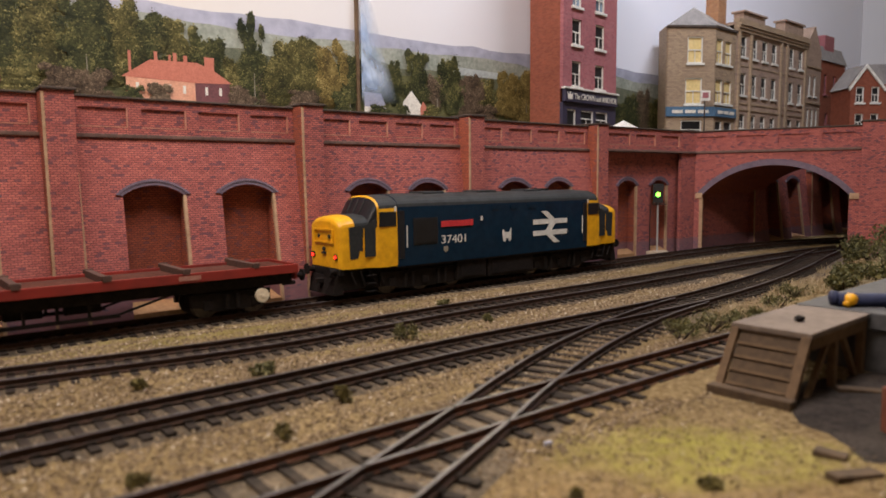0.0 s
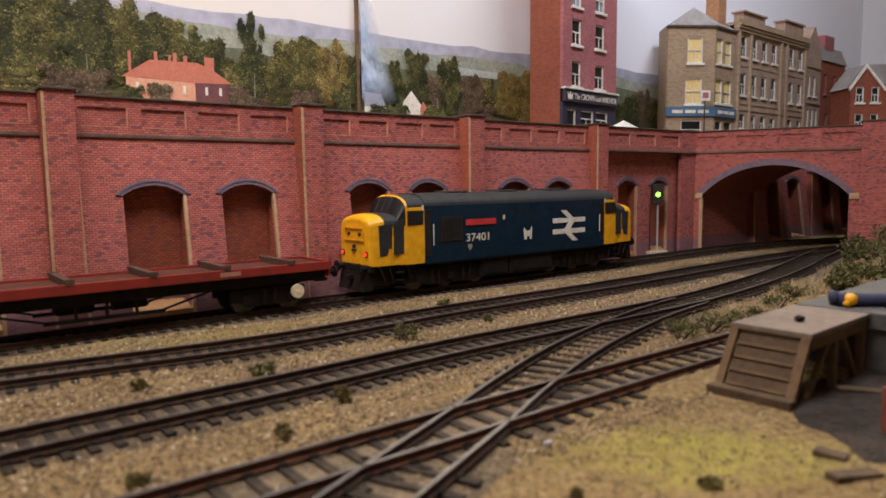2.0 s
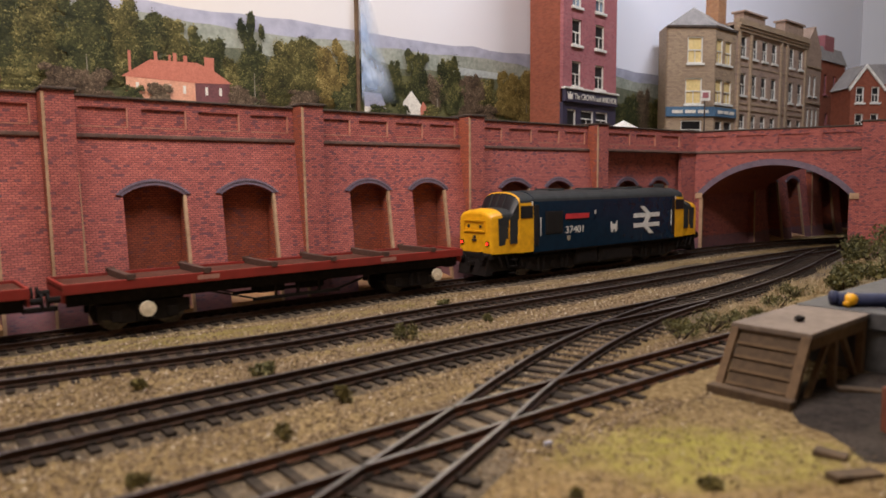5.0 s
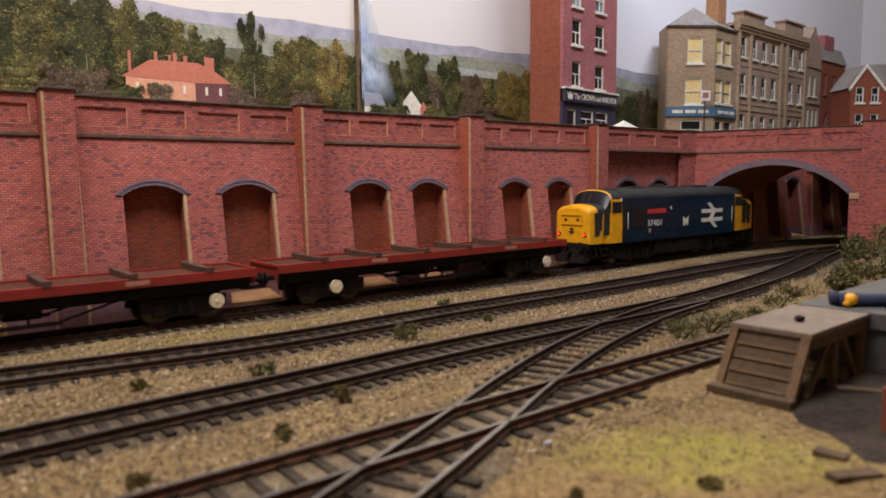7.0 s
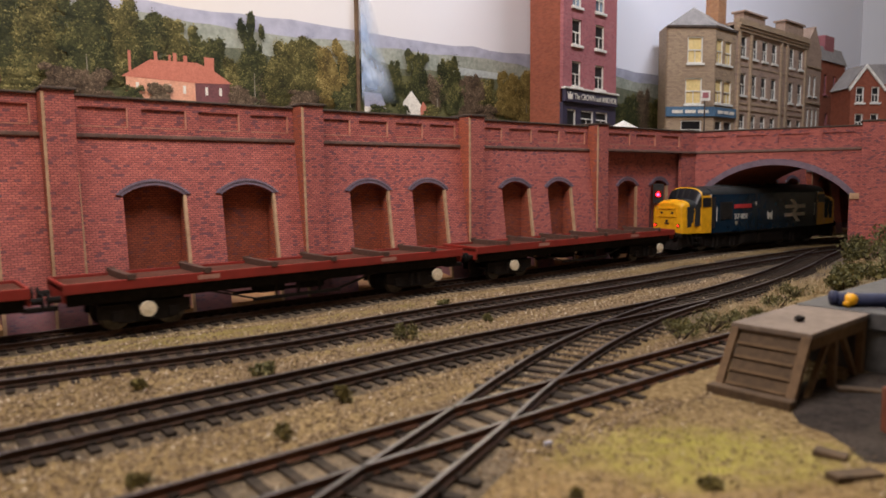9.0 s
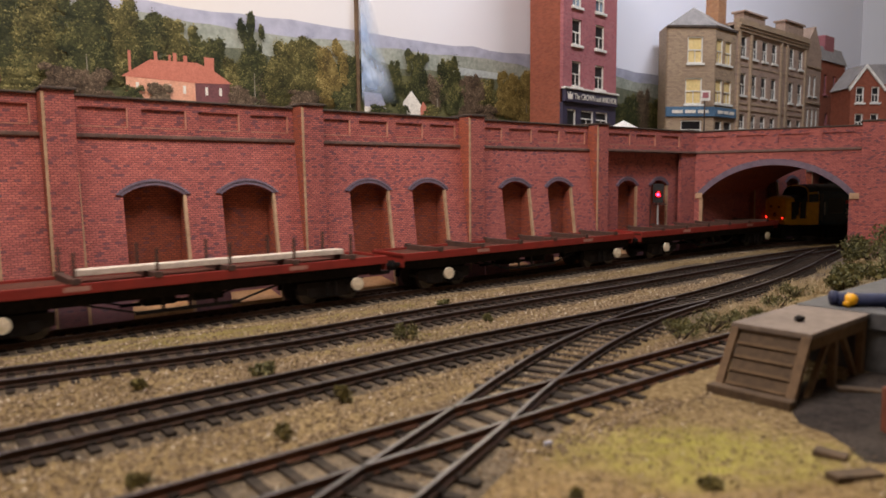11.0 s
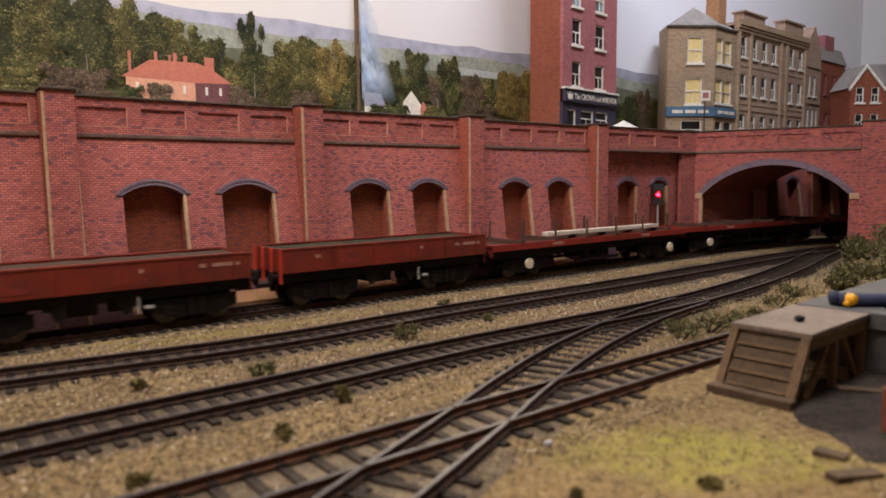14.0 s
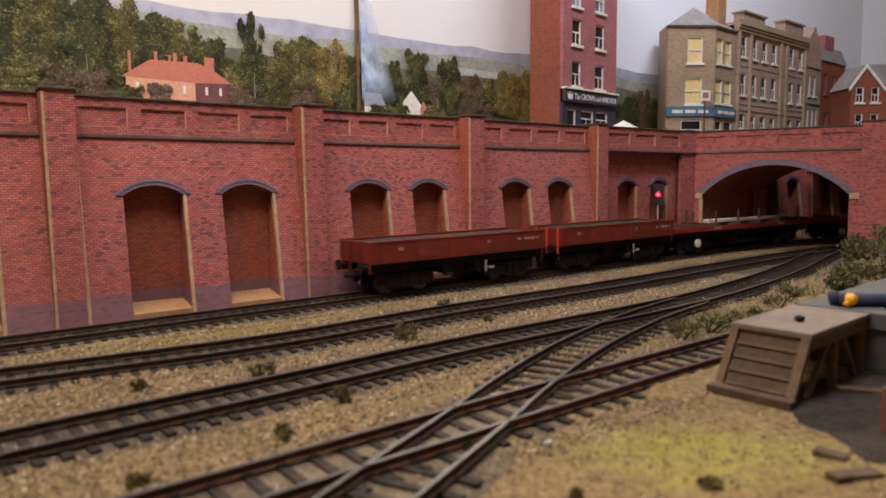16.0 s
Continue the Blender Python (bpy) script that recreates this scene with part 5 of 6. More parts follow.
def shrub(x, y, r, h, seed, bright=False):
    """A low bush: forked twigs and a loose crown of small leaves."""
    rnd = random.Random(seed)
    z = ground_height(x, y)
    t = thing("shrub", pose(x, y, z), "small dark green scenic shrub on the ballast" if r < 0.012 else "dense dark olive bush on the bank", "shrub", "scenic shrubs")
    bm = bmesh.new()
    for k in range(6):
        a = k * 1.05 + rnd.random()
        tube(bm, (0, 0, -0.0008), (math.cos(a) * r * 0.55, math.sin(a) * r * 0.55, h * rnd.uniform(0.45, 0.8)), r * 0.05, 5, r * 0.02)
    part("stem", bm, TWIG, t)
    bm = bmesh.new()
    lobes = [(rnd.uniform(-0.55, 0.55), rnd.uniform(-0.55, 0.55), rnd.uniform(0.25, 0.75), rnd.uniform(0.28, 0.5)) for _ in range(9)]
    size = 0.00036 if r < 0.012 else 0.00065
    for _ in range(int(650 if r < 0.012 else 2300)):
        cx, cy, cz, q = rnd.choice(lobes)
        d = Vector((rnd.gauss(0, 1), rnd.gauss(0, 1), rnd.gauss(0, 1))).normalized() * q * rnd.random() ** 0.4
        c = Vector(((cx + d.x) * r, (cy + d.y) * r, max(0.02, cz + d.z) * h))
        e = Euler((rnd.uniform(0, 6.28), rnd.uniform(0, 6.28), rnd.uniform(0, 6.28))).to_matrix()
        sz = size * rnd.uniform(0.6, 1.5)
        bm.faces.new([bm.verts.new(c + e @ Vector(v) * sz) for v in ((-1, -0.6, 0), (1, -0.5, 0.2), (0.9, 0.7, 0), (-0.7, 0.8, -0.2))])
    part("foliage", bm, TUFT if bright else LEAF, t)


SHRUB_SPOTS = [(-0.0156, 0.2800, 0.0060, 0.0075), (0.0000, 0.3530, 0.0040, 0.0045), (-0.0607, 0.2290, 0.0050, 0.0045), (-0.0298, 0.1990, 0.0036, 0.0050), (-0.0942, 0.2110, 0.0030, 0.0040),
               (-0.0408, 0.1700, 0.0026, 0.0040), (-0.0660, 0.1440, 0.0028, 0.0030), (0.0200, 0.3160, 0.0030, 0.0035), (0.0270, 0.1370, 0.0020, 0.0018), (0.0560, 0.1420, 0.0036, 0.0016)]
BUSHES = [(0.0960, 0.2760, 0.0110, 0.0080), (0.1120, 0.2880, 0.0115, 0.0085), (0.1270, 0.3020, 0.0080, 0.0075), (0.1390, 0.3060, 0.0055, 0.0085), (0.1000, 0.2900, 0.0070, 0.0060), (0.1640, 0.3370, 0.0110, 0.0080), (0.1860, 0.3640, 0.0110, 0.0090),
          (0.2150, 0.3700, 0.0120, 0.0110), (0.2500, 0.4200, 0.0160, 0.0130), (0.2850, 0.4250, 0.0240, 0.0220), (0.3150, 0.4700, 0.0260, 0.0220), (0.3300, 0.4200, 0.0280, 0.0260), (0.3450, 0.5100, 0.0240, 0.0200), (0.2450, 0.3650, 0.0150, 0.0160), (0.3050, 0.4950, 0.0220, 0.0200), (0.2750, 0.3950, 0.0220, 0.0240), (0.3600, 0.4600, 0.0320, 0.0320), (0.3100, 0.3900, 0.0260, 0.0300)]
for n, (x, y, r, h) in enumerate(SHRUB_SPOTS + BUSHES):
    shrub(x, y, r, h, 40 + n, y < 0.215)

# ---- the timber loading dock beside the siding ----
DOCK = pose(0.0888, 0.1972, -0.0040, 0, 0, 40.6)
dock = thing("loading_dock", DOCK, "brown timber loading dock with sloping boarded end", "loading dock")
LEAN = pose(0, 0, 0, 0, math.degrees(math.atan2(0.0118, 0.0198)), 0)
for y0, y1 in ((-0.0120, -0.0092), (0.0092, 0.0116)):
    bm = bmesh.new()
    box(bm, -0.0006, 0.0012, y0, y1, -0.001, 0.0226, 0.0002)
    part("end_post", bm, TIMBER, dock).matrix_basis = LEAN
for i in range(5):
    bm = bmesh.new()
    box(bm, 0.0008, 0.0018, -0.0090, 0.0090, 0.0008 + i * 0.0043, 0.0008 + i * 0.0043 + 0.0036, 0.0002)
    part("end_board", bm, DARK_TIMBER, dock).matrix_basis = LEAN
    bm = bmesh.new()
    box(bm, 0.0001, 0.0009, -0.0088, 0.0088, 0.0041 + i * 0.0043, 0.0050 + i * 0.0043, 0.0001)
    part("batten", bm, TIMBER, dock).matrix_basis = LEAN
bm = bmesh.new()
box(bm, -0.0026, 0.0016, -0.0126, 0.0122, -0.0010, 0.0034, 0.0004)
part("sill_beam", bm, DARK_TIMBER, dock, "heavy dark beam along the foot")
bm = bmesh.new()
box(bm, 0.0108, 0.0560, -0.0122, 0.0118, 0.0186, 0.0204, 0.0003)
part("deck", bm, DOCK_TOP, dock, "dusty flat dock deck")
for y0 in (-0.0116, 0.0092):
    bm = bmesh.new()
    box(bm, 0.0125, 0.0560, y0, y0 + 0.0020, 0.0150, 0.0186, 0.0002)
    part("side_beam", bm, TIMBER, dock)
    for x in (0.0300, 0.0530):
        bm = bmesh.new()
        box(bm, x, x + 0.0026, y0, y0 + 0.0022, -0.001, 0.0152, 0.0002)
        part("leg", bm, TIMBER, dock)
    for xa, xb in ((0.0100, 0.0250), (0.0500, 0.0370)):
        bm = bmesh.new()
        prism(bm, [(xa, -0.001), (xa + 0.0022, -0.001), (xb + 0.0022, 0.0152), (xb, 0.0152)], y0 + 0.0003, y0 + 0.0018)
        part("brace", bm, TIMBER, dock)
bm = bmesh.new()
box(bm, 0.0565, 0.1500, -0.0220, 0.0116, 0.0150, 0.0206, 0.0004)
box(bm, 0.0580, 0.1480, -0.0200, 0.0100, -0.001, 0.0150, 0.0)
part("road_ramp", bm, DOCK_GREY, dock, "grey roadway behind the dock")
bm = bmesh.new()
bmesh.ops.create_icosphere(bm, subdivisions=1, radius=0.0016, matrix=Matrix.Translation((0.0270, -0.0020, 0.0213)) @ Matrix.Diagonal((1.5, 1.0, 0.7, 1)))
lump = new("coal_lump", mesh_of("coal_lump", bm, UNDERFRAME))
lump.matrix_world = DOCK
tagged(lump, "small dark lump lying on the dock", "coal")
roll_ = thing("cloth_roll", pose(0.1420, 0.2370, 0.0166, 0, 0, -6), "dark blue cloth roll with a yellow end", "cloth roll")
bm = bmesh.new()
tube(bm, (-0.0060, 0, 0.0022), (0.0300, -0.001, 0.0024), 0.0024, 14)
tube(bm, (-0.0075, 0.0012, 0.0026), (-0.0055, 0.0012, 0.0026), 0.0026, 12, 0.0024)
part("roll", bm, TARP_BLUE, roll_, smooth=True)
bm = bmesh.new()
bmesh.ops.create_uvsphere(bm, u_segments=16, v_segments=10, radius=0.0022, matrix=Matrix.Translation((-0.0025, -0.0020, 0.0026)))
tube(bm, (-0.0028, -0.0022, 0.0024), (-0.0045, -0.0030, 0.0006), 0.0012, 10)
part("end_cap", bm, LOCO_YELLOW, roll_, "bright yellow knob", smooth=True)
for n, (x, y, a, L) in enumerate(((0.0885, 0.1448, 12, 0.012), (0.0895, 0.1560, -40, 0.007), (0.1280, 0.2030, -12, 0.020))):
    t = thing("scrap_plank", pose(x, y, ground_height(x, y) + 0.0004, 0, 2, a), "dark broken plank lying on the gravel", "plank")
    bm = bmesh.new()
    box(bm, -L / 2, L / 2, -0.0020, 0.0020, -0.0008, 0.0008, 0.0003)
    part("board", bm, DARK_TIMBER, t)
bm = bmesh.new()
box(bm, -0.0010, 0.0010, -0.0007, 0.0007, -0.0002, 0.0012, 0.0003)
crumb = new("paper_scrap", mesh_of("paper_scrap", bm, PRINT_SLATE))
crumb.matrix_world = pose(0.0252, 0.1642, ground_height(0.0252, 0.1642), 0, 0, 30)
tagged(crumb, "pale blue paper scrap on the gravel", "paper scrap")
x, y = 0.1095, 0.1640
t = thing("rusty_post", pose(x, y, ground_height(x, y)), "rust-red scrap post standing on the gravel", "post")
bm = bmesh.new()
box(bm, 0.0, 0.006, 0.0, 0.006, -0.001, 0.012, 0.0004)
part("shaft", bm, RUST, t)

# ---- the colour-light signal and lineside bits ----
SIG = pose(0.1852, 0.6000, 0.0, 0, 0, -14)
signal = thing("colour_light_signal", SIG, "slender colour-light signal with black hooded head", "railway signal")
bm = bmesh.new()
tube(bm, (0, 0, -0.005), (0, 0, 0.0400), 0.0008, 10)
part("post", bm, POST_GREY, signal)
bm = bmesh.new()
box(bm, -0.009, 0.009, -0.004, 0.004, -0.006, -0.0015, 0.0006)
part("base", bm, BALLAST_BED, signal)
bm = bmesh.new()
sheet(bm, [[(-0.0042, 0.0400), (0.0042, 0.0400), (0.0025, 0.0440), (-0.0025, 0.0440)], [(-0.0042, 0.0400), (-0.0025, 0.0440), (-0.0025, 0.0500), (-0.0042, 0.0556)], [(0.0042, 0.0400), (0.0042, 0.0556), (0.0025, 0.0500), (0.0025, 0.0440)], [(-0.0025, 0.0500), (0.0025, 0.0500), (0.0042, 0.0556), (-0.0042, 0.0556)]], -0.0022, -0.0016)
box(bm, -0.0042, 0.0042, 0.0030, 0.0036, 0.0400, 0.0556)
box(bm, -0.0042, 0.0042, -0.0016, 0.0030, 0.0556, 0.0561)
box(bm, 0.0036, 0.0042, -0.0016, 0.0030, 0.0400, 0.0556)
box(bm, -0.0042, -0.0036, -0.0016, 0.0030, 0.0400, 0.0556)
part("head", bm, DARK, signal)
bm = bmesh.new()
box(bm, -0.0030, 0.0030, -0.0048, -0.0022, 0.0502, 0.0507)
part("hood", bm, DARK, signal)
bm = bmesh.new()
box(bm, -0.0050, 0.0066, -0.0020, 0.0015, 0.0384, 0.0392)
box(bm, -0.0066, -0.0060, -0.0006, 0.0006, -0.003, 0.0384)
part("ladder_stage", bm, DARK, signal)
# a lens wheel turns in the head: one half green, one half red
wheel_hub = thing("lens_wheel", pose(0, 0, 0.0500), "", "")
wheel_hub.parent = signal
bm = bmesh.new()
tube(bm, (0, -0.0008, -0.0030), (0, 0.0002, -0.0030), 0.0021, 14)
part("green_lens", bm, GREEN_GLOW, wheel_hub, "lit green lens", smooth=False)
bm = bmesh.new()
tube(bm, (0, -0.0008, 0.0030), (0, 0.0002, 0.0030), 0.0014, 14)
part("red_lens", bm, RED_GLOW, wheel_hub, "lit red lens")
sign = thing("lineside_marker", pose(0.1735, 0.6090, -0.0035, 0, 0, -15), "small white lineside marker post", "marker")
bm = bmesh.new()
tube(bm, (0, 0, -0.001), (0, 0, 0.004), 0.0006, 8)
tube(bm, (0, -0.0005, 0.0058), (0, 0.0005, 0.0058), 0.0021, 16)
tube(bm, (0, -0.0005, 0.0088), (0, 0.0005, 0.0088), 0.0013, 16)
part("plate", bm, WHITE, sign)


# ---- the train ----
def wheelset(bm, x, r, half=0.0083):
    for y in (-half, half):
        tube(bm, (x, y - 0.0011, r), (x, y + 0.0011, r), r, 20)
        tube(bm, (x, y - 0.0011 if y > 0 else y + 0.0003, r), (x, y - 0.0003 if y > 0 else y + 0.0011, r), r + 0.0006, 20)
    tube(bm, (x, -half, r), (x, half, r), 0.0009, 8)
    return bm


def bogie(parent, x0, axles, r, half_len, y_frame, z0, z1):
    """A bogie: its frame as a part, with each wheelset under it."""
    bm = bmesh.new()
    for s in (-1, 1):
        ya, yb = sorted((s * y_frame, s * (y_frame - 0.0016)))
        prism(bm, [(x0 - half_len, z1), (x0 - half_len, z0 + 0.0035), (x0 - half_len * 0.78, z0 + 0.0030), (x0 - half_len * 0.55, z0 + 0.0008), (x0 + half_len * 0.55, z0 + 0.0008), (x0 + half_len * 0.78, z0 + 0.0030), (x0 + half_len, z0 + 0.0035), (x0 + half_len, z1)], ya, yb)
        for a in axles:
            box(bm, x0 + a - 0.0022, x0 + a + 0.0022, min(s * y_frame, s * (y_frame + 0.0010)), max(s * y_frame, s * (y_frame + 0.0010)), r - 0.0024, r + 0.0022, 0.0003)
        for a, b in zip(axles, axles[1:]):
            m = x0 + (a + b) / 2
            for k in (-1, 1):
                tube(bm, (m + k * 0.0026, s * (y_frame + 0.0004), z0 + 0.0015), (m + k * 0.0026, s * (y_frame + 0.0004), z1 - 0.0008), 0.0012, 8)
    box(bm, x0 - half_len * 0.4, x0 + half_len * 0.4, -y_frame + 0.001, y_frame - 0.001, r + 0.001, z1 + 0.0006 + SINK)
    box(bm, x0 - half_len * 0.9, x0 + half_len * 0.9, -y_frame + 0.002, y_frame - 0.002, z1 - 0.001, z1 + SINK)
    frame_ = part("bogie", bm, UNDERFRAME, parent)
    frame_.matrix_basis = pose(0, 0, -SINK)
    for a in axles:
        bm = bmesh.new()
        wheelset(bm, x0 + a, r)
        part("wheelset", bm, WHEEL, frame_)
    return frame_


def buffer_pair(parent, x, out, z=0.0140):
    for y in (-0.0114, 0.0114):
        bm = bmesh.new()
        tube(bm, (x, y, z), (x + out * 0.0042, y, z), 0.0014, 12)
        tube(bm, (x + out * 0.0042, y, z), (x + out * 0.0050, y, z), 0.0030, 16)
        part("buffer", bm, UNDERFRAME, parent)


def section(w, z0, shoulder, top, n=14):
    pts = [(-w, z0), (-w * 1.01, z0 + (shoulder - z0) * 0.35), (-w, z0 + (shoulder - z0) * 0.72), (-w * 0.985, shoulder)]
    for i in range(1, n):
        a = math.pi * i / n
        pts.append((-w * 0.985 * math.copysign(abs(math.cos(a)) ** 0.80, math.cos(a)), shoulder + (top - shoulder) * math.sin(a) ** 0.95))
    return pts + [(-p[0], p[1]) for p in reversed(pts[:4])]


def loft(bm, stations, pick):
    """Skins rings of equal count at the given x; pick(i, j) gives the face's material."""
    rings = [[bm.verts.new((x, y, z)) for y, z in ring] for x, ring in stations]
    for i, (a, b) in enumerate(zip(rings, rings[1:])):
        for j in range(len(a)):
            k = (j + 1) % len(a)
            bm.faces.new((a[j], a[k], b[k], b[j])).material_index = pick(i, j)
    return rings


def cab_end(t, d):
    """A cab with its nose at one end (d is +1 or -1)."""
    X = lambda u: d * (0.0812 + u)
    bm = bmesh.new()
    st = [(X(0.0), section(0.0174, 0.0142, 0.0462, 0.0533)), (X(0.0118), section(0.0171, 0.0142, 0.0458, 0.0530))]
    rings = loft(bm, st, lambda i, j: 1 if 3 <= j <= 16 else 0)
    part("cab", bm, (LOCO_YELLOW, ROOF_GREY), t)
    bm = bmesh.new()
    st = [(X(0.0118), section(0.0171, 0.0142, 0.0458, 0.0530)), (X(0.0129), section(0.0170, 0.0142, 0.0452, 0.0522)), (X(0.0178), section(0.0160, 0.0145, 0.0376, 0.0432))]
    loft(bm, st, lambda i, j: 0 if i == 0 or not 2 <= j <= 17 else 1)
    screen = part("windscreen", bm, (LOCO_YELLOW, BLACK_GLASS), t, "dark raked windscreen with yellow rim")
    bm = bmesh.new()
    for y in (-0.0006, 0.0055, -0.0067):
        prism(bm, [(X(0.0130), 0.0515), (X(0.0136), 0.0515), (X(0.0180), 0.0435), (X(0.0174), 0.0435)], y, y + 0.0012)
    part("screen_pillar", bm, DARK, screen)
    bm = bmesh.new()
    st = [(X(0.0178), section(0.0160, 0.0145, 0.0376, 0.0432)), (X(0.0266), section(0.0159, 0.0145, 0.0374, 0.0430)), (X(0.0315), section(0.0157, 0.0146, 0.0371, 0.0425)),
          (X(0.0341), section(0.0154, 0.0147, 0.0367, 0.0418)), (X(0.0352), section(0.0148, 0.0149, 0.0360, 0.0409)), (X(0.0357), section(0.0138, 0.0154, 0.0350, 0.0398))]
    rings = loft(bm, st, lambda i, j: 1 if i == 0 and 2 <= j <= 17 else 0)
    bm.faces.new(rings[-1])
    nose = part("nose", bm, (LOCO_YELLOW, PANEL_GREY), t, "rounded yellow nose", smooth=False)
    f = X(0.0357)
    # headcode panel, marker lights and lamp
    bm = bmesh.new()
    quads = grid_quads(-0.0098, 0.0098, 0.0283, 0.0358, [(-0.0090, 0.0090, 0.0291, 0.0350)])
    sheet(bm, quads, 0.0, 0.0007)
    o = part("headcode_frame", bm, LOCO_YELLOW, nose)
    o.matrix_basis = pose(f + d * 0.0003, 0, 0, 0, 0, 90)
    for y in (-0.0055, 0.0055):
        bm = bmesh.new()
        tube(bm, (f - d * 0.0003, y, 0.0318), (f + d * 0.0006, y, 0.0318), 0.0011, 12)
        part("marker_light", bm, DARK, nose)
    bm = bmesh.new()
    tube(bm, (f - d * 0.0003, 0, 0.0250), (f + d * 0.0010, 0, 0.0250), 0.0011, 12)
    box(bm, min(f, f + d * 0.0010), max(f, f + d * 0.0010), -0.0020, 0.0020, 0.0224, 0.0236, 0.0002)
    part("lamp_iron", bm, DARK, nose)
    for y in (-0.0118, 0.0118):
        bm = bmesh.new()
        tube(bm, (f - d * 0.0012, y, 0.0212), (f + d * 0.0006, y, 0.0212), 0.0016, 12)
        rim = part("tail_lamp", bm, UNDERFRAME, nose)
        bm = bmesh.new()
        tube(bm, (f + d * 0.0005, y, 0.0212), (f + d * 0.0010, y, 0.0212), 0.0008, 12)
        part("lens", bm, TAIL_GLOW if d < 0 else DISC, rim, "lit red tail lens" if d < 0 else "pale lamp lens")
    bm = bmesh.new()
    a, b = sorted((f - d * 0.0030, f + d * 0.0004))
    box(bm, a, b, -0.0150, 0.0150, 0.0112, 0.0150, 0.0005)
    part("buffer_beam", bm, UNDERFRAME, t)
    buffer_pair(t, f + d * 0.0002, d, 0.0135)
    bm = bmesh.new()
    box(bm, *sorted((X(0.0040), f - d * 0.0030)), -0.0125, 0.0125, 0.0028, 0.0148, 0.0006)
    for k in range(4):
        tube(bm, (X(0.008 + k * 0.006), -0.0150, 0.0050 + 0.0012 * (k % 2)), (X(0.011 + k * 0.006), -0.0150, 0.0130), 0.0007, 6)
    part("underbody", bm, UNDERFRAME, t)
    bm = bmesh.new()
    box(bm, min(f, f + d * 0.0060), max(f, f + d * 0.0060), -0.0016, 0.0016, 0.0070, 0.0095, 0.0003)
    tube(bm, (f, 0.0035, 0.0120), (f + d * 0.002, 0.0045, 0.0040), 0.0007, 8)
    tube(bm, (f, -0.0060, 0.0120), (f + d * 0.002, -0.0060, 0.0040), 0.0007, 8)
    part("coupling", bm, UNDERFRAME, t)
    bm = bmesh.new()
    prism(bm, [(f - d * 0.004, 0.0112), (f + d * 0.001, 0.0112), (f + d * 0.003, 0.0012), (f - d * 0.003, 0.0012)], -0.013, 0.013)
    part("snowplough", bm, UNDERFRAME, t)
    # cab side windows, nose-side panels and handrails on both sides
    for sgn in (-1, 1):
        yy = lambda q: sorted((sgn * q, sgn * (q + 0.0005)))
        ys = yy(0.01722)
        a, b = sorted((X(0.0008), X(0.0120)))
        bm = bmesh.new()
        box(bm, a, b, *ys, 0.0362, 0.0442, 0.0003)
        part("cab_window", bm, BLACK_GLASS, t)
        a, b = sorted((X(0.0137), X(0.0198)))
        bm = bmesh.new()
        prism(bm, [(X(0.0140), 0.0205), (X(0.0208), 0.0205), (X(0.0208), 0.0375), (X(0.0140), 0.0405)], *yy(0.01640))
        part("cab_door", bm, PANEL_GREY, t, "dark grey recessed cab door")
        bm = bmesh.new()
        prism(bm, [(X(0.0217), 0.0235), (X(0.0236), 0.0240), (X(0.0248), 0.0200), (X(0.0297), 0.0197), (X(0.0302), 0.0366), (X(0.0217), 0.0377)], *yy(0.0156))
        part("nose_panel", bm, PANEL_GREY, t, "dark grey nose side panel")
        bm = bmesh.new()
        tube(bm, (X(0.0213), sgn * 0.0166, 0.0225), (X(0.0213), sgn * 0.0166, 0.0360), 0.00022, 6)
        part("handrail", bm, LOCO_YELLOW, t)
        bm = bmesh.new()
        tube(bm, (X(-0.0060), sgn * 0.0182, 0.0240), (X(-0.0060), sgn * 0.0182, 0.0362), 0.00028, 6)
        part("handrail", bm, WHITE, t)
        bm = bmesh.new()
        box(bm, *sorted((X(0.0004), X(0.0016))), *yy(0.0168), 0.0440, 0.0470, 0.0002)
        part("rain_strip", bm, WHITE, t)
        bm = bmesh.new()
        box(bm, *sorted((X(-0.0046), X(-0.0006))), *yy(0.01740), 0.0180, 0.0446, 0.0002)
        part("crew_door", bm, BLACK_GLASS, t, "dark recessed crew door")
        bm = bmesh.new()
        for k in range(3):
            box(bm, *sorted((X(0.0135), X(0.0190))), *sorted((sgn * 0.0130, sgn * 0.0168)), 0.0015 + k * 0.0042, 0.0021 + k * 0.0042)
        part("footstep", bm, UNDERFRAME, t)


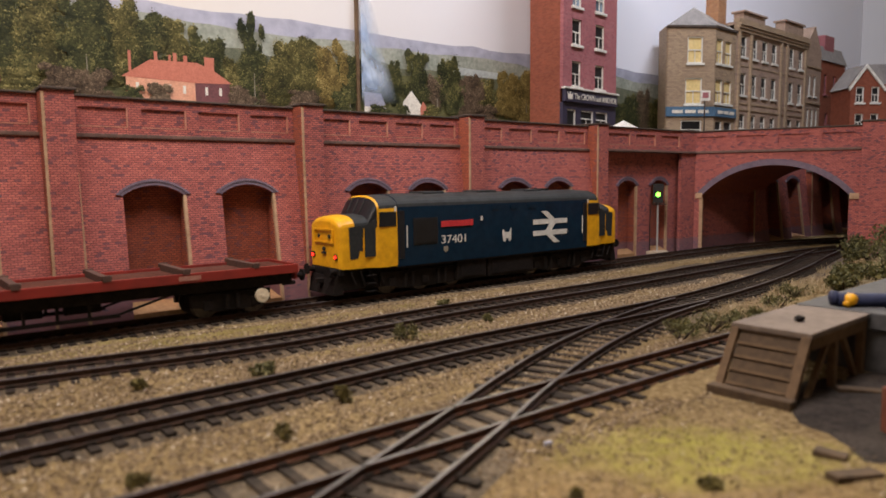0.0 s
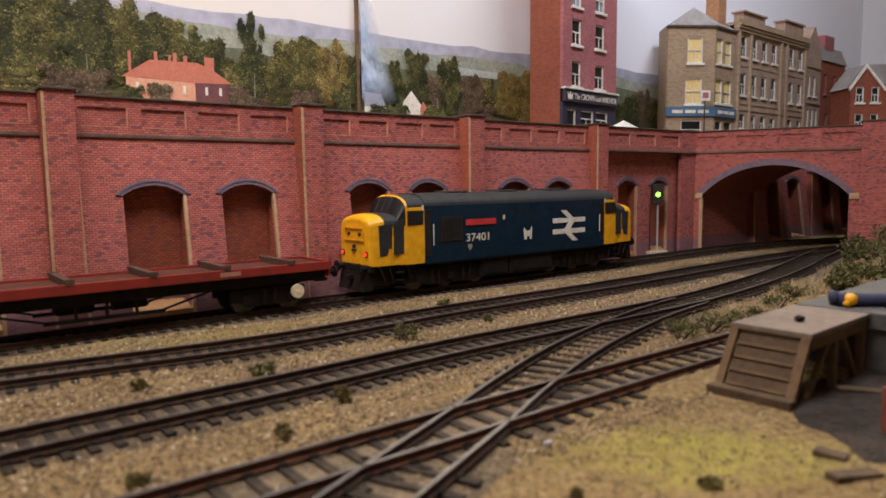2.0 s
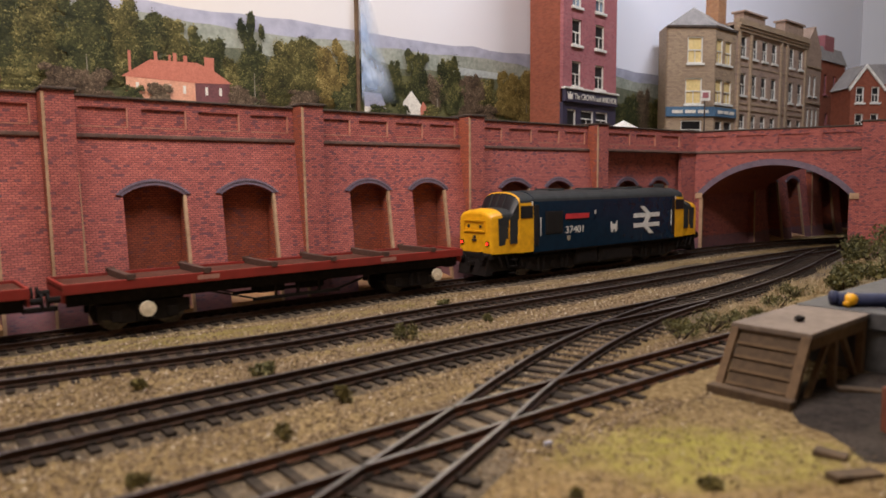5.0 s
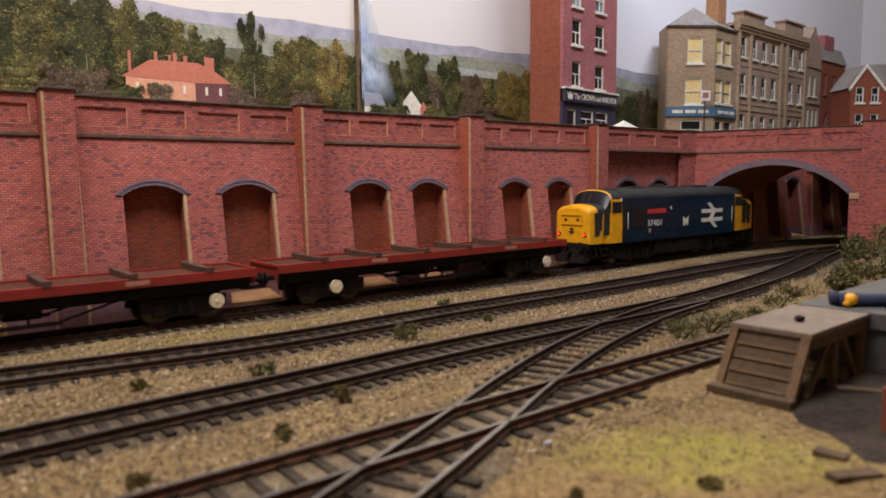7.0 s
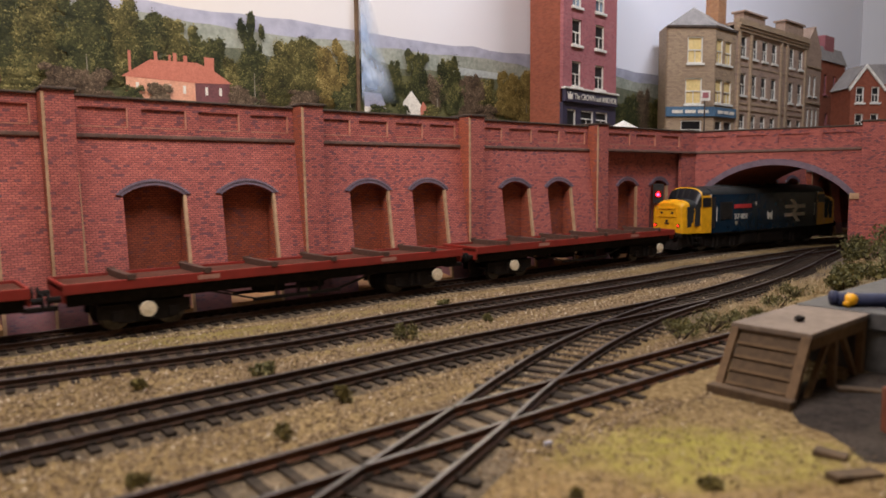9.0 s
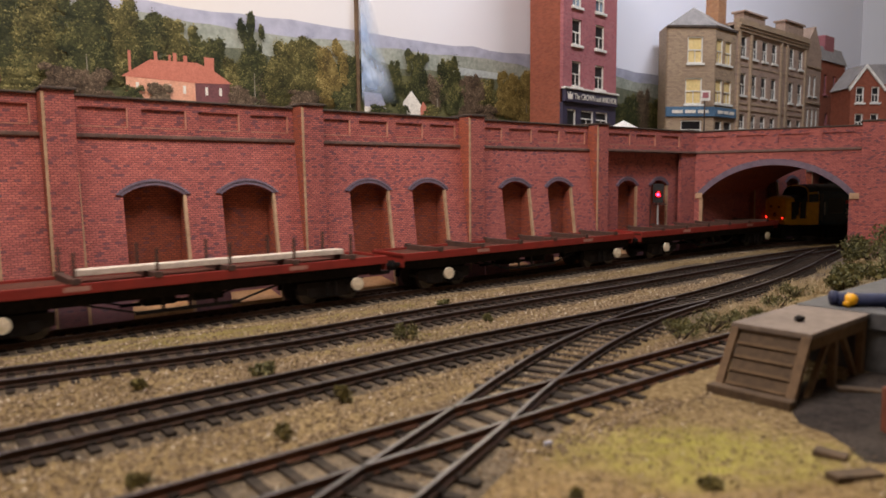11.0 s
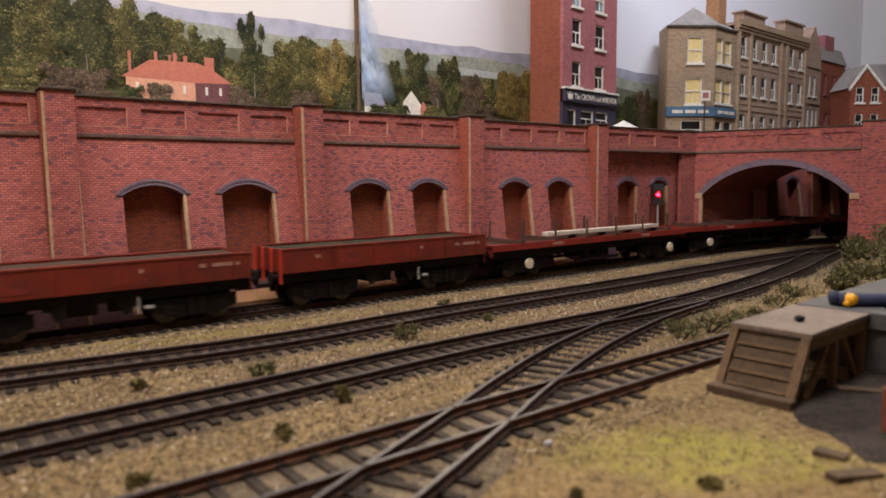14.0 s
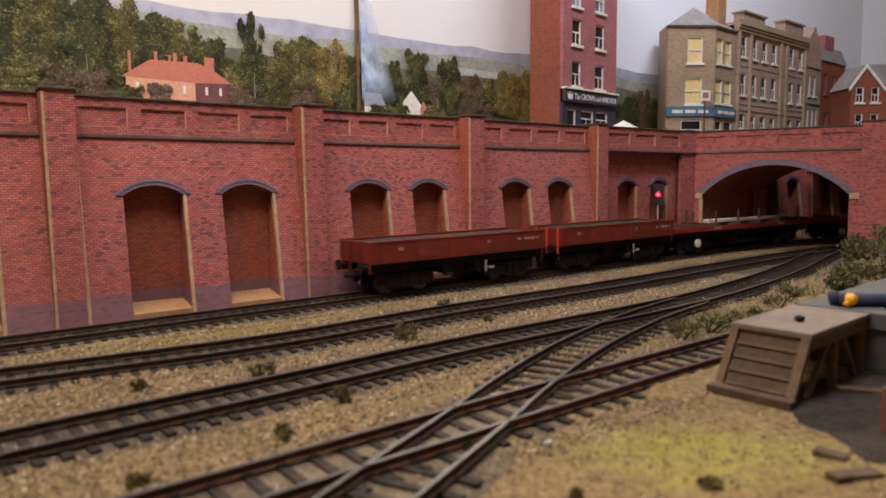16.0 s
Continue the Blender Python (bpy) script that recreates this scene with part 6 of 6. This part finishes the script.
def loco():
    t = thing("diesel_locomotive", pose(0, 0, 0), "blue and yellow model diesel locomotive with grey roof", "locomotive")
    bm = bmesh.new()
    st = [(x, section(0.0175, 0.0138, 0.0466, 0.0536)) for x in (-0.0811, -0.04, 0.0, 0.04, 0.0811)]
    rings = loft(bm, st, lambda i, j: 1 if 3 <= j <= 16 else 0)
    bm.faces.new(rings[0]), bm.faces.new(rings[-1])
    part("body", bm, (LOCO_BLUE, ROOF_GREY), t)
    for d in (-1, 1):
        cab_end(t, d)
    for sgn in (-1, 1):
        def plate(name, x0, x1, z0, z1, mat, label="", proud=0.0002, inset=0.0176):
            bm = bmesh.new()
            box(bm, x0, x1, *sorted((sgn * inset, sgn * (inset + proud))), z0, z1, 0.0)
            return part(name, bm, mat, t, label)
        plate("nameplate", 0.0503 if sgn > 0 else -0.0503, 0.0750 if sgn > 0 else -0.0260, 0.0342, 0.0376, NAMEPLATE, "red cast nameplate", 0.0005)
        g = plate("side_grille", -0.0705, -0.0530, 0.0250, 0.0400, BLACK_GLASS, "dark louvred side grille", 0.0003)
        bm = bmesh.new()
        for k in range(11):
            box(bm, -0.0695, -0.0540, *sorted((sgn * 0.0179, sgn * 0.0183)), 0.0262 + k * 0.00125, 0.0267 + k * 0.00125)
        part("louvre", bm, DARK, g)
        for x in (-0.0100, 0.0060, 0.0220, 0.0380):
            plate("engine_room_window", x, x + 0.0060, 0.0428, 0.0452, LOCO_BLUE, "", 0.0003, 0.0174)
        plate("data_panel", -0.0195, -0.0180, 0.0365, 0.0392, WHITE, "", 0.0003)
        bm = bmesh.new()
        ya, yb = sorted((sgn * 0.0176, sgn * 0.0179))
        prism(bm, [(-0.0005, 0.0230), (0.0013, 0.0225), (0.0018, 0.0245), (0.0040, 0.0245), (0.0045, 0.0225), (0.0062, 0.0232), (0.0064, 0.0308), (0.0048, 0.0285), (0.0012, 0.0282), (-0.0006, 0.0303), (-0.0012, 0.0285)], ya, yb)
        part("white_emblem", bm, WHITE, t, "small white emblem shape")
        # two bars joined by slanting strokes
        strokes = [[(0.0265, 0.0318), (0.0595, 0.0318), (0.0595, 0.0350), (0.0265, 0.0350)], [(0.0265, 0.0244), (0.0595, 0.0244), (0.0595, 0.0276), (0.0265, 0.0276)],
                   [(0.0340, 0.0402), (0.0395, 0.0402), (0.0490, 0.0334), (0.0435, 0.0334)], [(0.0435, 0.0334), (0.0490, 0.0334), (0.0425, 0.0260), (0.0370, 0.0260)], [(0.0370, 0.0260), (0.0425, 0.0260), (0.0520, 0.0192), (0.0465, 0.0192)]]
        bm = bmesh.new()
        for k, q in enumerate(strokes):
            e = 0.00003 * k
            prism(bm, q, *sorted((sgn * 0.0176, sgn * (0.01792 + e))))
        part("bar_emblem", bm, WHITE, t, "large white bar emblem")
        if sgn < 0:
            lettering("37401", -0.0506, 0.0245, 0.0068, WHITE, t, sgn * 0.0178, 0.0184)
        bm = bmesh.new()
        prism(bm, [(-0.0485, 0.0205), (-0.0470, 0.0192), (-0.0455, 0.0205), (-0.0455, 0.0228), (-0.0485, 0.0228)], ya, yb)
        part("crest", bm, PALE_BARK, t)
        bm = bmesh.new()
        box(bm, -0.0810, 0.0810, *sorted((sgn * 0.0150, sgn * 0.0172)), 0.0128, 0.0142, 0.0)
        part("solebar", bm, UNDERFRAME, t)
    # fuel tanks and battery boxes
    for x0, x1, z0 in ((-0.0370, -0.0130, 0.0014), (-0.0115, 0.0290, 0.0010)):
        bm = bmesh.new()
        box(bm, x0, x1, -0.0158, 0.0158, z0, 0.0130, 0.0010)
        for sgn in (-1, 1):
            box(bm, x0 + 0.003, x1 - 0.003, *sorted((sgn * 0.0157, sgn * 0.0162)), z0 + 0.002, 0.0112, 0.0002)
        part("fuel_tank", bm, UNDERFRAME, t)
    for x in (-0.058, 0.058):
        bogie(t, x, (-0.0250, -0.0020, 0.0225), 0.0072, 0.0330, 0.0140, 0.0020, 0.0125)
    # roof fittings
    for x in (-0.055, -0.012, 0.030):
        bm = bmesh.new()
        box(bm, x, x + 0.016, -0.007, 0.007, 0.0525, 0.0545, 0.0006)
        part("roof_hatch", bm, ROOF_GREY, t)
    bm = bmesh.new()
    tube(bm, (0.052, 0, 0.052), (0.052, 0, 0.0548), 0.0058, 20)
    part("fan_grille", bm, PANEL_GREY, t)
    return t


def flat_wagon(loaded=False):
    t = thing("bolster_wagon", pose(0, 0, 0), "freight-red bogie bolster wagon with stakes and white beams" if loaded else "freight-red bogie bolster wagon with bare worn deck", "wagon", "wagons of the train")
    bm = bmesh.new()
    box(bm, -0.1068, 0.1068, -0.0152, 0.0152, 0.0175, 0.0190, 0.0)
    part("deck", bm, WAGON_FLOOR, t, "worn grey-brown planked deck")
    for y in (-0.0165, 0.0152):
        bm = bmesh.new()
        box(bm, -0.1068, 0.1068, y, y + 0.0013, 0.0160, 0.0203, 0.0002)
        side = part("side_rail", bm, WAGON_RED, t, "red side rail")
        for x in (-0.052, 0.048):
            bm = bmesh.new()
            ya = y - 0.00018 if y < 0 else y + 0.0013
            box(bm, x, x + 0.010, ya, ya + 0.00018, 0.0172, 0.0192)
            part("data_panel", bm, STENCIL, side)
    for x in (-0.1068, 0.1056):
        bm = bmesh.new()
        box(bm, x, x + 0.0012, -0.0152, 0.0152, 0.0125, 0.0203, 0.0002)
        part("headstock", bm, WAGON_RED, t)
    for x in (-0.0805, -0.0475, -0.0145, 0.0185, 0.0515, 0.0845):
        bm = bmesh.new()
        prism(bm, [(-0.0168, 0.0200), (-0.0150, 0.0190), (0.0150, 0.0190), (0.0168, 0.0200), (0.0168, 0.0220), (-0.0168, 0.0220)], x - 0.0015, x + 0.0015, "yz")
        box(bm, x - 0.0021, x + 0.0021, -0.0166, -0.0150, 0.0206, 0.0225, 0.0003)
        box(bm, x - 0.0021, x + 0.0021, 0.0150, 0.0166, 0.0206, 0.0225, 0.0003)
        bol = part("bolster", bm, BOLSTER, t)
        if loaded:
            for y in (-0.0148, 0.0148):
                bm = bmesh.new()
                box(bm, x - 0.0006, x + 0.0006, y - 0.0006, y + 0.0006, 0.0214, 0.0330, 0.0001)
                part("stake", bm, BOLSTER, bol)
    if loaded:
        for k, y in enumerate((-0.0068, -0.0034)):
            bm = bmesh.new()
            box(bm, -0.0460 + 0.0008 * k, 0.0850 - 0.0007 * k, y, y + 0.0032, 0.0220, 0.0248, 0.0003)
            part("beam", bm, CREAM, t, "long cream-white beam")
    # trussed underframe
    for y in (-0.0128, 0.0116):
        bm = bmesh.new()
        box(bm, -0.1050, 0.1050, y, y + 0.0012, 0.0105, 0.0174, 0.0)
        for a, b in (((-0.045, 0.0108), (-0.022, 0.0045)), ((0.045, 0.0108), (0.022, 0.0045))):
            dx = 0.0016
            prism(bm, [(a[0] - dx, a[1]), (a[0] + dx, a[1]), (b[0] + dx, b[1]), (b[0] - dx, b[1])], y, y + 0.0011)
        box(bm, -0.024, 0.024, y, y + 0.0011, 0.0036, 0.0052)
        for x in (-0.012, 0.0, 0.012):
            box(bm, x - 0.0006, x + 0.0006, y, y + 0.0011, 0.005, 0.0108)
        part("truss", bm, UNDERFRAME, t)
    bm = bmesh.new()
    box(bm, -0.018, -0.004, -0.006, 0.004, 0.0060, 0.0110, 0.0005)
    tube(bm, (0.004, -0.0045, 0.0082), (0.018, -0.0045, 0.0082), 0.0024, 14)
    part("brake_gear", bm, UNDERFRAME, t)
    for x in (-0.0740, 0.0740):
        bogie(t, x, (-0.0118, 0.0118), 0.0061, 0.0195, 0.0118, 0.0020, 0.0112)
    for x in (-0.0740, 0.0875):
        for sgn in (-1, 1):
            bm = bmesh.new()
            tube(bm, (x, sgn * 0.0150, 0.0066), (x, sgn * 0.0165, 0.0066), 0.0034, 22)
            tube(bm, (x, sgn * 0.0160, 0.0066), (x, sgn * 0.0170, 0.0066), 0.0009, 10)
            w = part("handwheel", bm, DISC, t, "round cream handbrake wheel")
            bm = bmesh.new()
            tube(bm, (x, sgn * 0.0118, 0.0066), (x, sgn * 0.0150, 0.0066), 0.0007, 8)
            part("spindle", bm, UNDERFRAME, w)
    for d in (-1, 1):
        buffer_pair(t, d * 0.1068, d, 0.0140)
        bm = bmesh.new()
        box(bm, *sorted((d * 0.1060, d * 0.1130)), -0.0014, 0.0014, 0.0078, 0.0098, 0.0003)
        part("coupling", bm, UNDERFRAME, t)
    return t


def open_wagon(bright):
    t = thing("open_wagon", pose(0, 0, 0), "faded maroon bogie open wagon with bright red end" if bright else "dark faded maroon bogie open wagon with brown load", "wagon", "wagons of the train")
    H = 0.0675
    for y in (-0.0168, 0.0156):
        bm = bmesh.new()
        box(bm, -H, H, y, y + 0.0012, 0.0158, 0.0278, 0.0002)
        box(bm, -H - 0.0003, H + 0.0003, y - 0.0003, y + 0.0015, 0.0272, 0.0282, 0.0002)
        side = part("side", bm, MAROON, t)
        for k in range(6):
            x = -H + 0.004 + k * 0.0245
            bm = bmesh.new()
            ya = y - 0.0005 if y < 0 else y + 0.0012
            box(bm, x, x + 0.0008, ya, ya + 0.0005, 0.0158, 0.0272)
            part("stanchion", bm, MAROON, side)
        for x, w in ((-0.0500, 0.0030), (0.0170, 0.0018), (0.0430, 0.0030), (0.0490, 0.0130)):
            bm = bmesh.new()
            ya = y - 0.00020 if y < 0 else y + 0.0012
            box(bm, x, x + w, ya, ya + 0.0002, 0.0225, 0.0242)
            part("lettering_bar", bm, STENCIL, side)
        for x, w in ((-0.0360, 0.0120), (0.0060, 0.0090)):
            bm = bmesh.new()
            ya = y - 0.00016 if y < 0 else y + 0.0012
            box(bm, x, x + w, ya, ya + 0.00016, 0.0180, 0.0245)
            part("paint_patch", bm, PATCH_RED, side, "fresher red paint patch")
    for x in (-H, H - 0.0012):
        bm = bmesh.new()
        box(bm, x, x + 0.0012, -0.0156, 0.0156, 0.0158, 0.0278, 0.0002)
        part("end_panel", bm, MAROON, t)
        for y in (-0.0150, -0.0050, 0.0050, 0.0138):
            bm = bmesh.new()
            xa = x - 0.0010 if x < 0 else x + 0.0012
            box(bm, xa, xa + 0.0010, y, y + 0.0012, 0.0105, 0.0278, 0.0001)
            part("end_post", bm, BUFFER_RED if x < 0 and bright else MAROON, t, "bright red end post" if x < 0 and bright else "")
    bm = bmesh.new()
    box(bm, -H + 0.0012, H - 0.0012, -0.0156, 0.0156, 0.0158, 0.0168, 0.0)
    part("floor", bm, MAROON, t)
    bm = bmesh.new()
    nx, ny = 40, 10
    vs = [[bm.verts.new((-H + 0.0013 + (2 * H - 0.0026) * i / nx, -0.0155 + 0.031 * j / ny, 0.0268 + 0.0005 * noise.noise(Vector((i * 0.35, j * 0.5, 4))))) for i in range(nx + 1)] for j in range(ny + 1)]
    for j in range(ny):
        for i in range(nx):
            bm.faces.new((vs[j][i], vs[j][i + 1], vs[j + 1][i + 1], vs[j + 1][i]))
    rim = [bm.verts.new((v.co.x, v.co.y, 0.0168)) for v in (vs[0][0], vs[0][nx], vs[ny][nx], vs[ny][0])]
    bm.faces.new(rim)
    part("load", bm, GREY_LOAD if bright else BROWN_LOAD, t, "dull grey spent load" if bright else "dark brown spoil load")
    for y in (-0.0140, 0.0128):
        bm = bmesh.new()
        box(bm, -H, H, y, y + 0.0012, 0.0108, 0.0160, 0.0)
        for x in (-0.014, 0.012):
            prism(bm, [(x - 0.004, 0.0108), (x + 0.004, 0.0108), (x + 0.001, 0.0050), (x - 0.001, 0.0050)], y, y + 0.0011)
        part("solebar", bm, UNDERFRAME, t)
    bm = bmesh.new()
    box(bm, -0.012, 0.002, -0.010, 0.006, 0.0055, 0.0115, 0.0006)
    tube(bm, (0.006, -0.009, 0.0085), (0.016, -0.009, 0.0085), 0.0026, 14)
    part("brake_gear", bm, UNDERFRAME, t)
    for sgn in (-1, 1):
        bm = bmesh.new()
        box(bm, 0.0162, 0.0169, *sorted((sgn * 0.0150, sgn * 0.0158)), 0.0050, 0.0120, 0.0)
        box(bm, 0.0190, 0.0230, *sorted((sgn * 0.0150, sgn * 0.0158)), 0.0066, 0.0080, 0.0)
        part("brake_lever", bm, POST_GREY, t, "white painted brake lever")
    for x in (-0.0420, 0.0420):
        bogie(t, x, (-0.0118, 0.0118), 0.0061, 0.0195, 0.0125, 0.0020, 0.0112)
    for d in (-1, 1):
        buffer_pair(t, d * H, d, 0.0140)
        bm = bmesh.new()
        box(bm, *sorted((d * (H - 0.001), d * (H + 0.0072))), -0.0014, 0.0014, 0.0078, 0.0098, 0.0003)
        part("coupling", bm, UNDERFRAME, t)
    return t


# distance run by the train's mark, second by second
RUN = [(0.0, -0.0867), (0.5, -0.085), (1.0, -0.0814), (1.5, -0.0754), (2.0, -0.0678), (2.5, -0.0573), (3.0, -0.0456), (3.5, -0.0324), (4.0, -0.017),
       (5.0, 0.0218), (5.75, 0.0538), (6.5, 0.089), (7.0, 0.116), (7.5, 0.1464), (8.0, 0.1776), (8.5, 0.2112), (9.0, 0.247),
       (9.8, 0.3095), (10.6, 0.3800), (11.5, 0.4645), (12.0, 0.511), (12.5, 0.5584), (13.5, 0.6595), (14.5, 0.761), (15.25, 0.838), (16.0, 0.9148)]
train = []
train.append((loco(), 0.1123, 0.058))
first = flat_wagon()
train.append((first, -0.1360, 0.074))
train.append((copy_thing(first, Matrix.Identity(4)), -0.3610, 0.074))
train.append((flat_wagon(True), -0.5860, 0.074))
train.append((open_wagon(True), -0.7670, 0.042))
train.append((open_wagon(False), -0.9190, 0.042))


def on_rails(s, half):
    """The pose of a vehicle whose bogie centres run half a wheelbase either side of s."""
    xa, ya, _ = main_line(s - half)
    xb, yb, _ = main_line(s + half)
    return pose((xa + xb) / 2, (ya + yb) / 2, 0, 0, 0, math.degrees(math.atan2(yb - ya, xb - xa)))


def motions():
    for ob, at, half in train:
        walk(ob, [(t, on_rails(s + at, half)) for t, s in RUN])
    # the signal clears to danger as the train passes it: the lens wheel goes half round
    walk(wheel_hub, [(t, pose(0, 0, 0.0500, 0, a, 0)) for t, a in ((0.0, 0), (7.30, 0), (7.36, 60), (7.42, 120), (7.48, 180), (16.0, 180))])


motions()
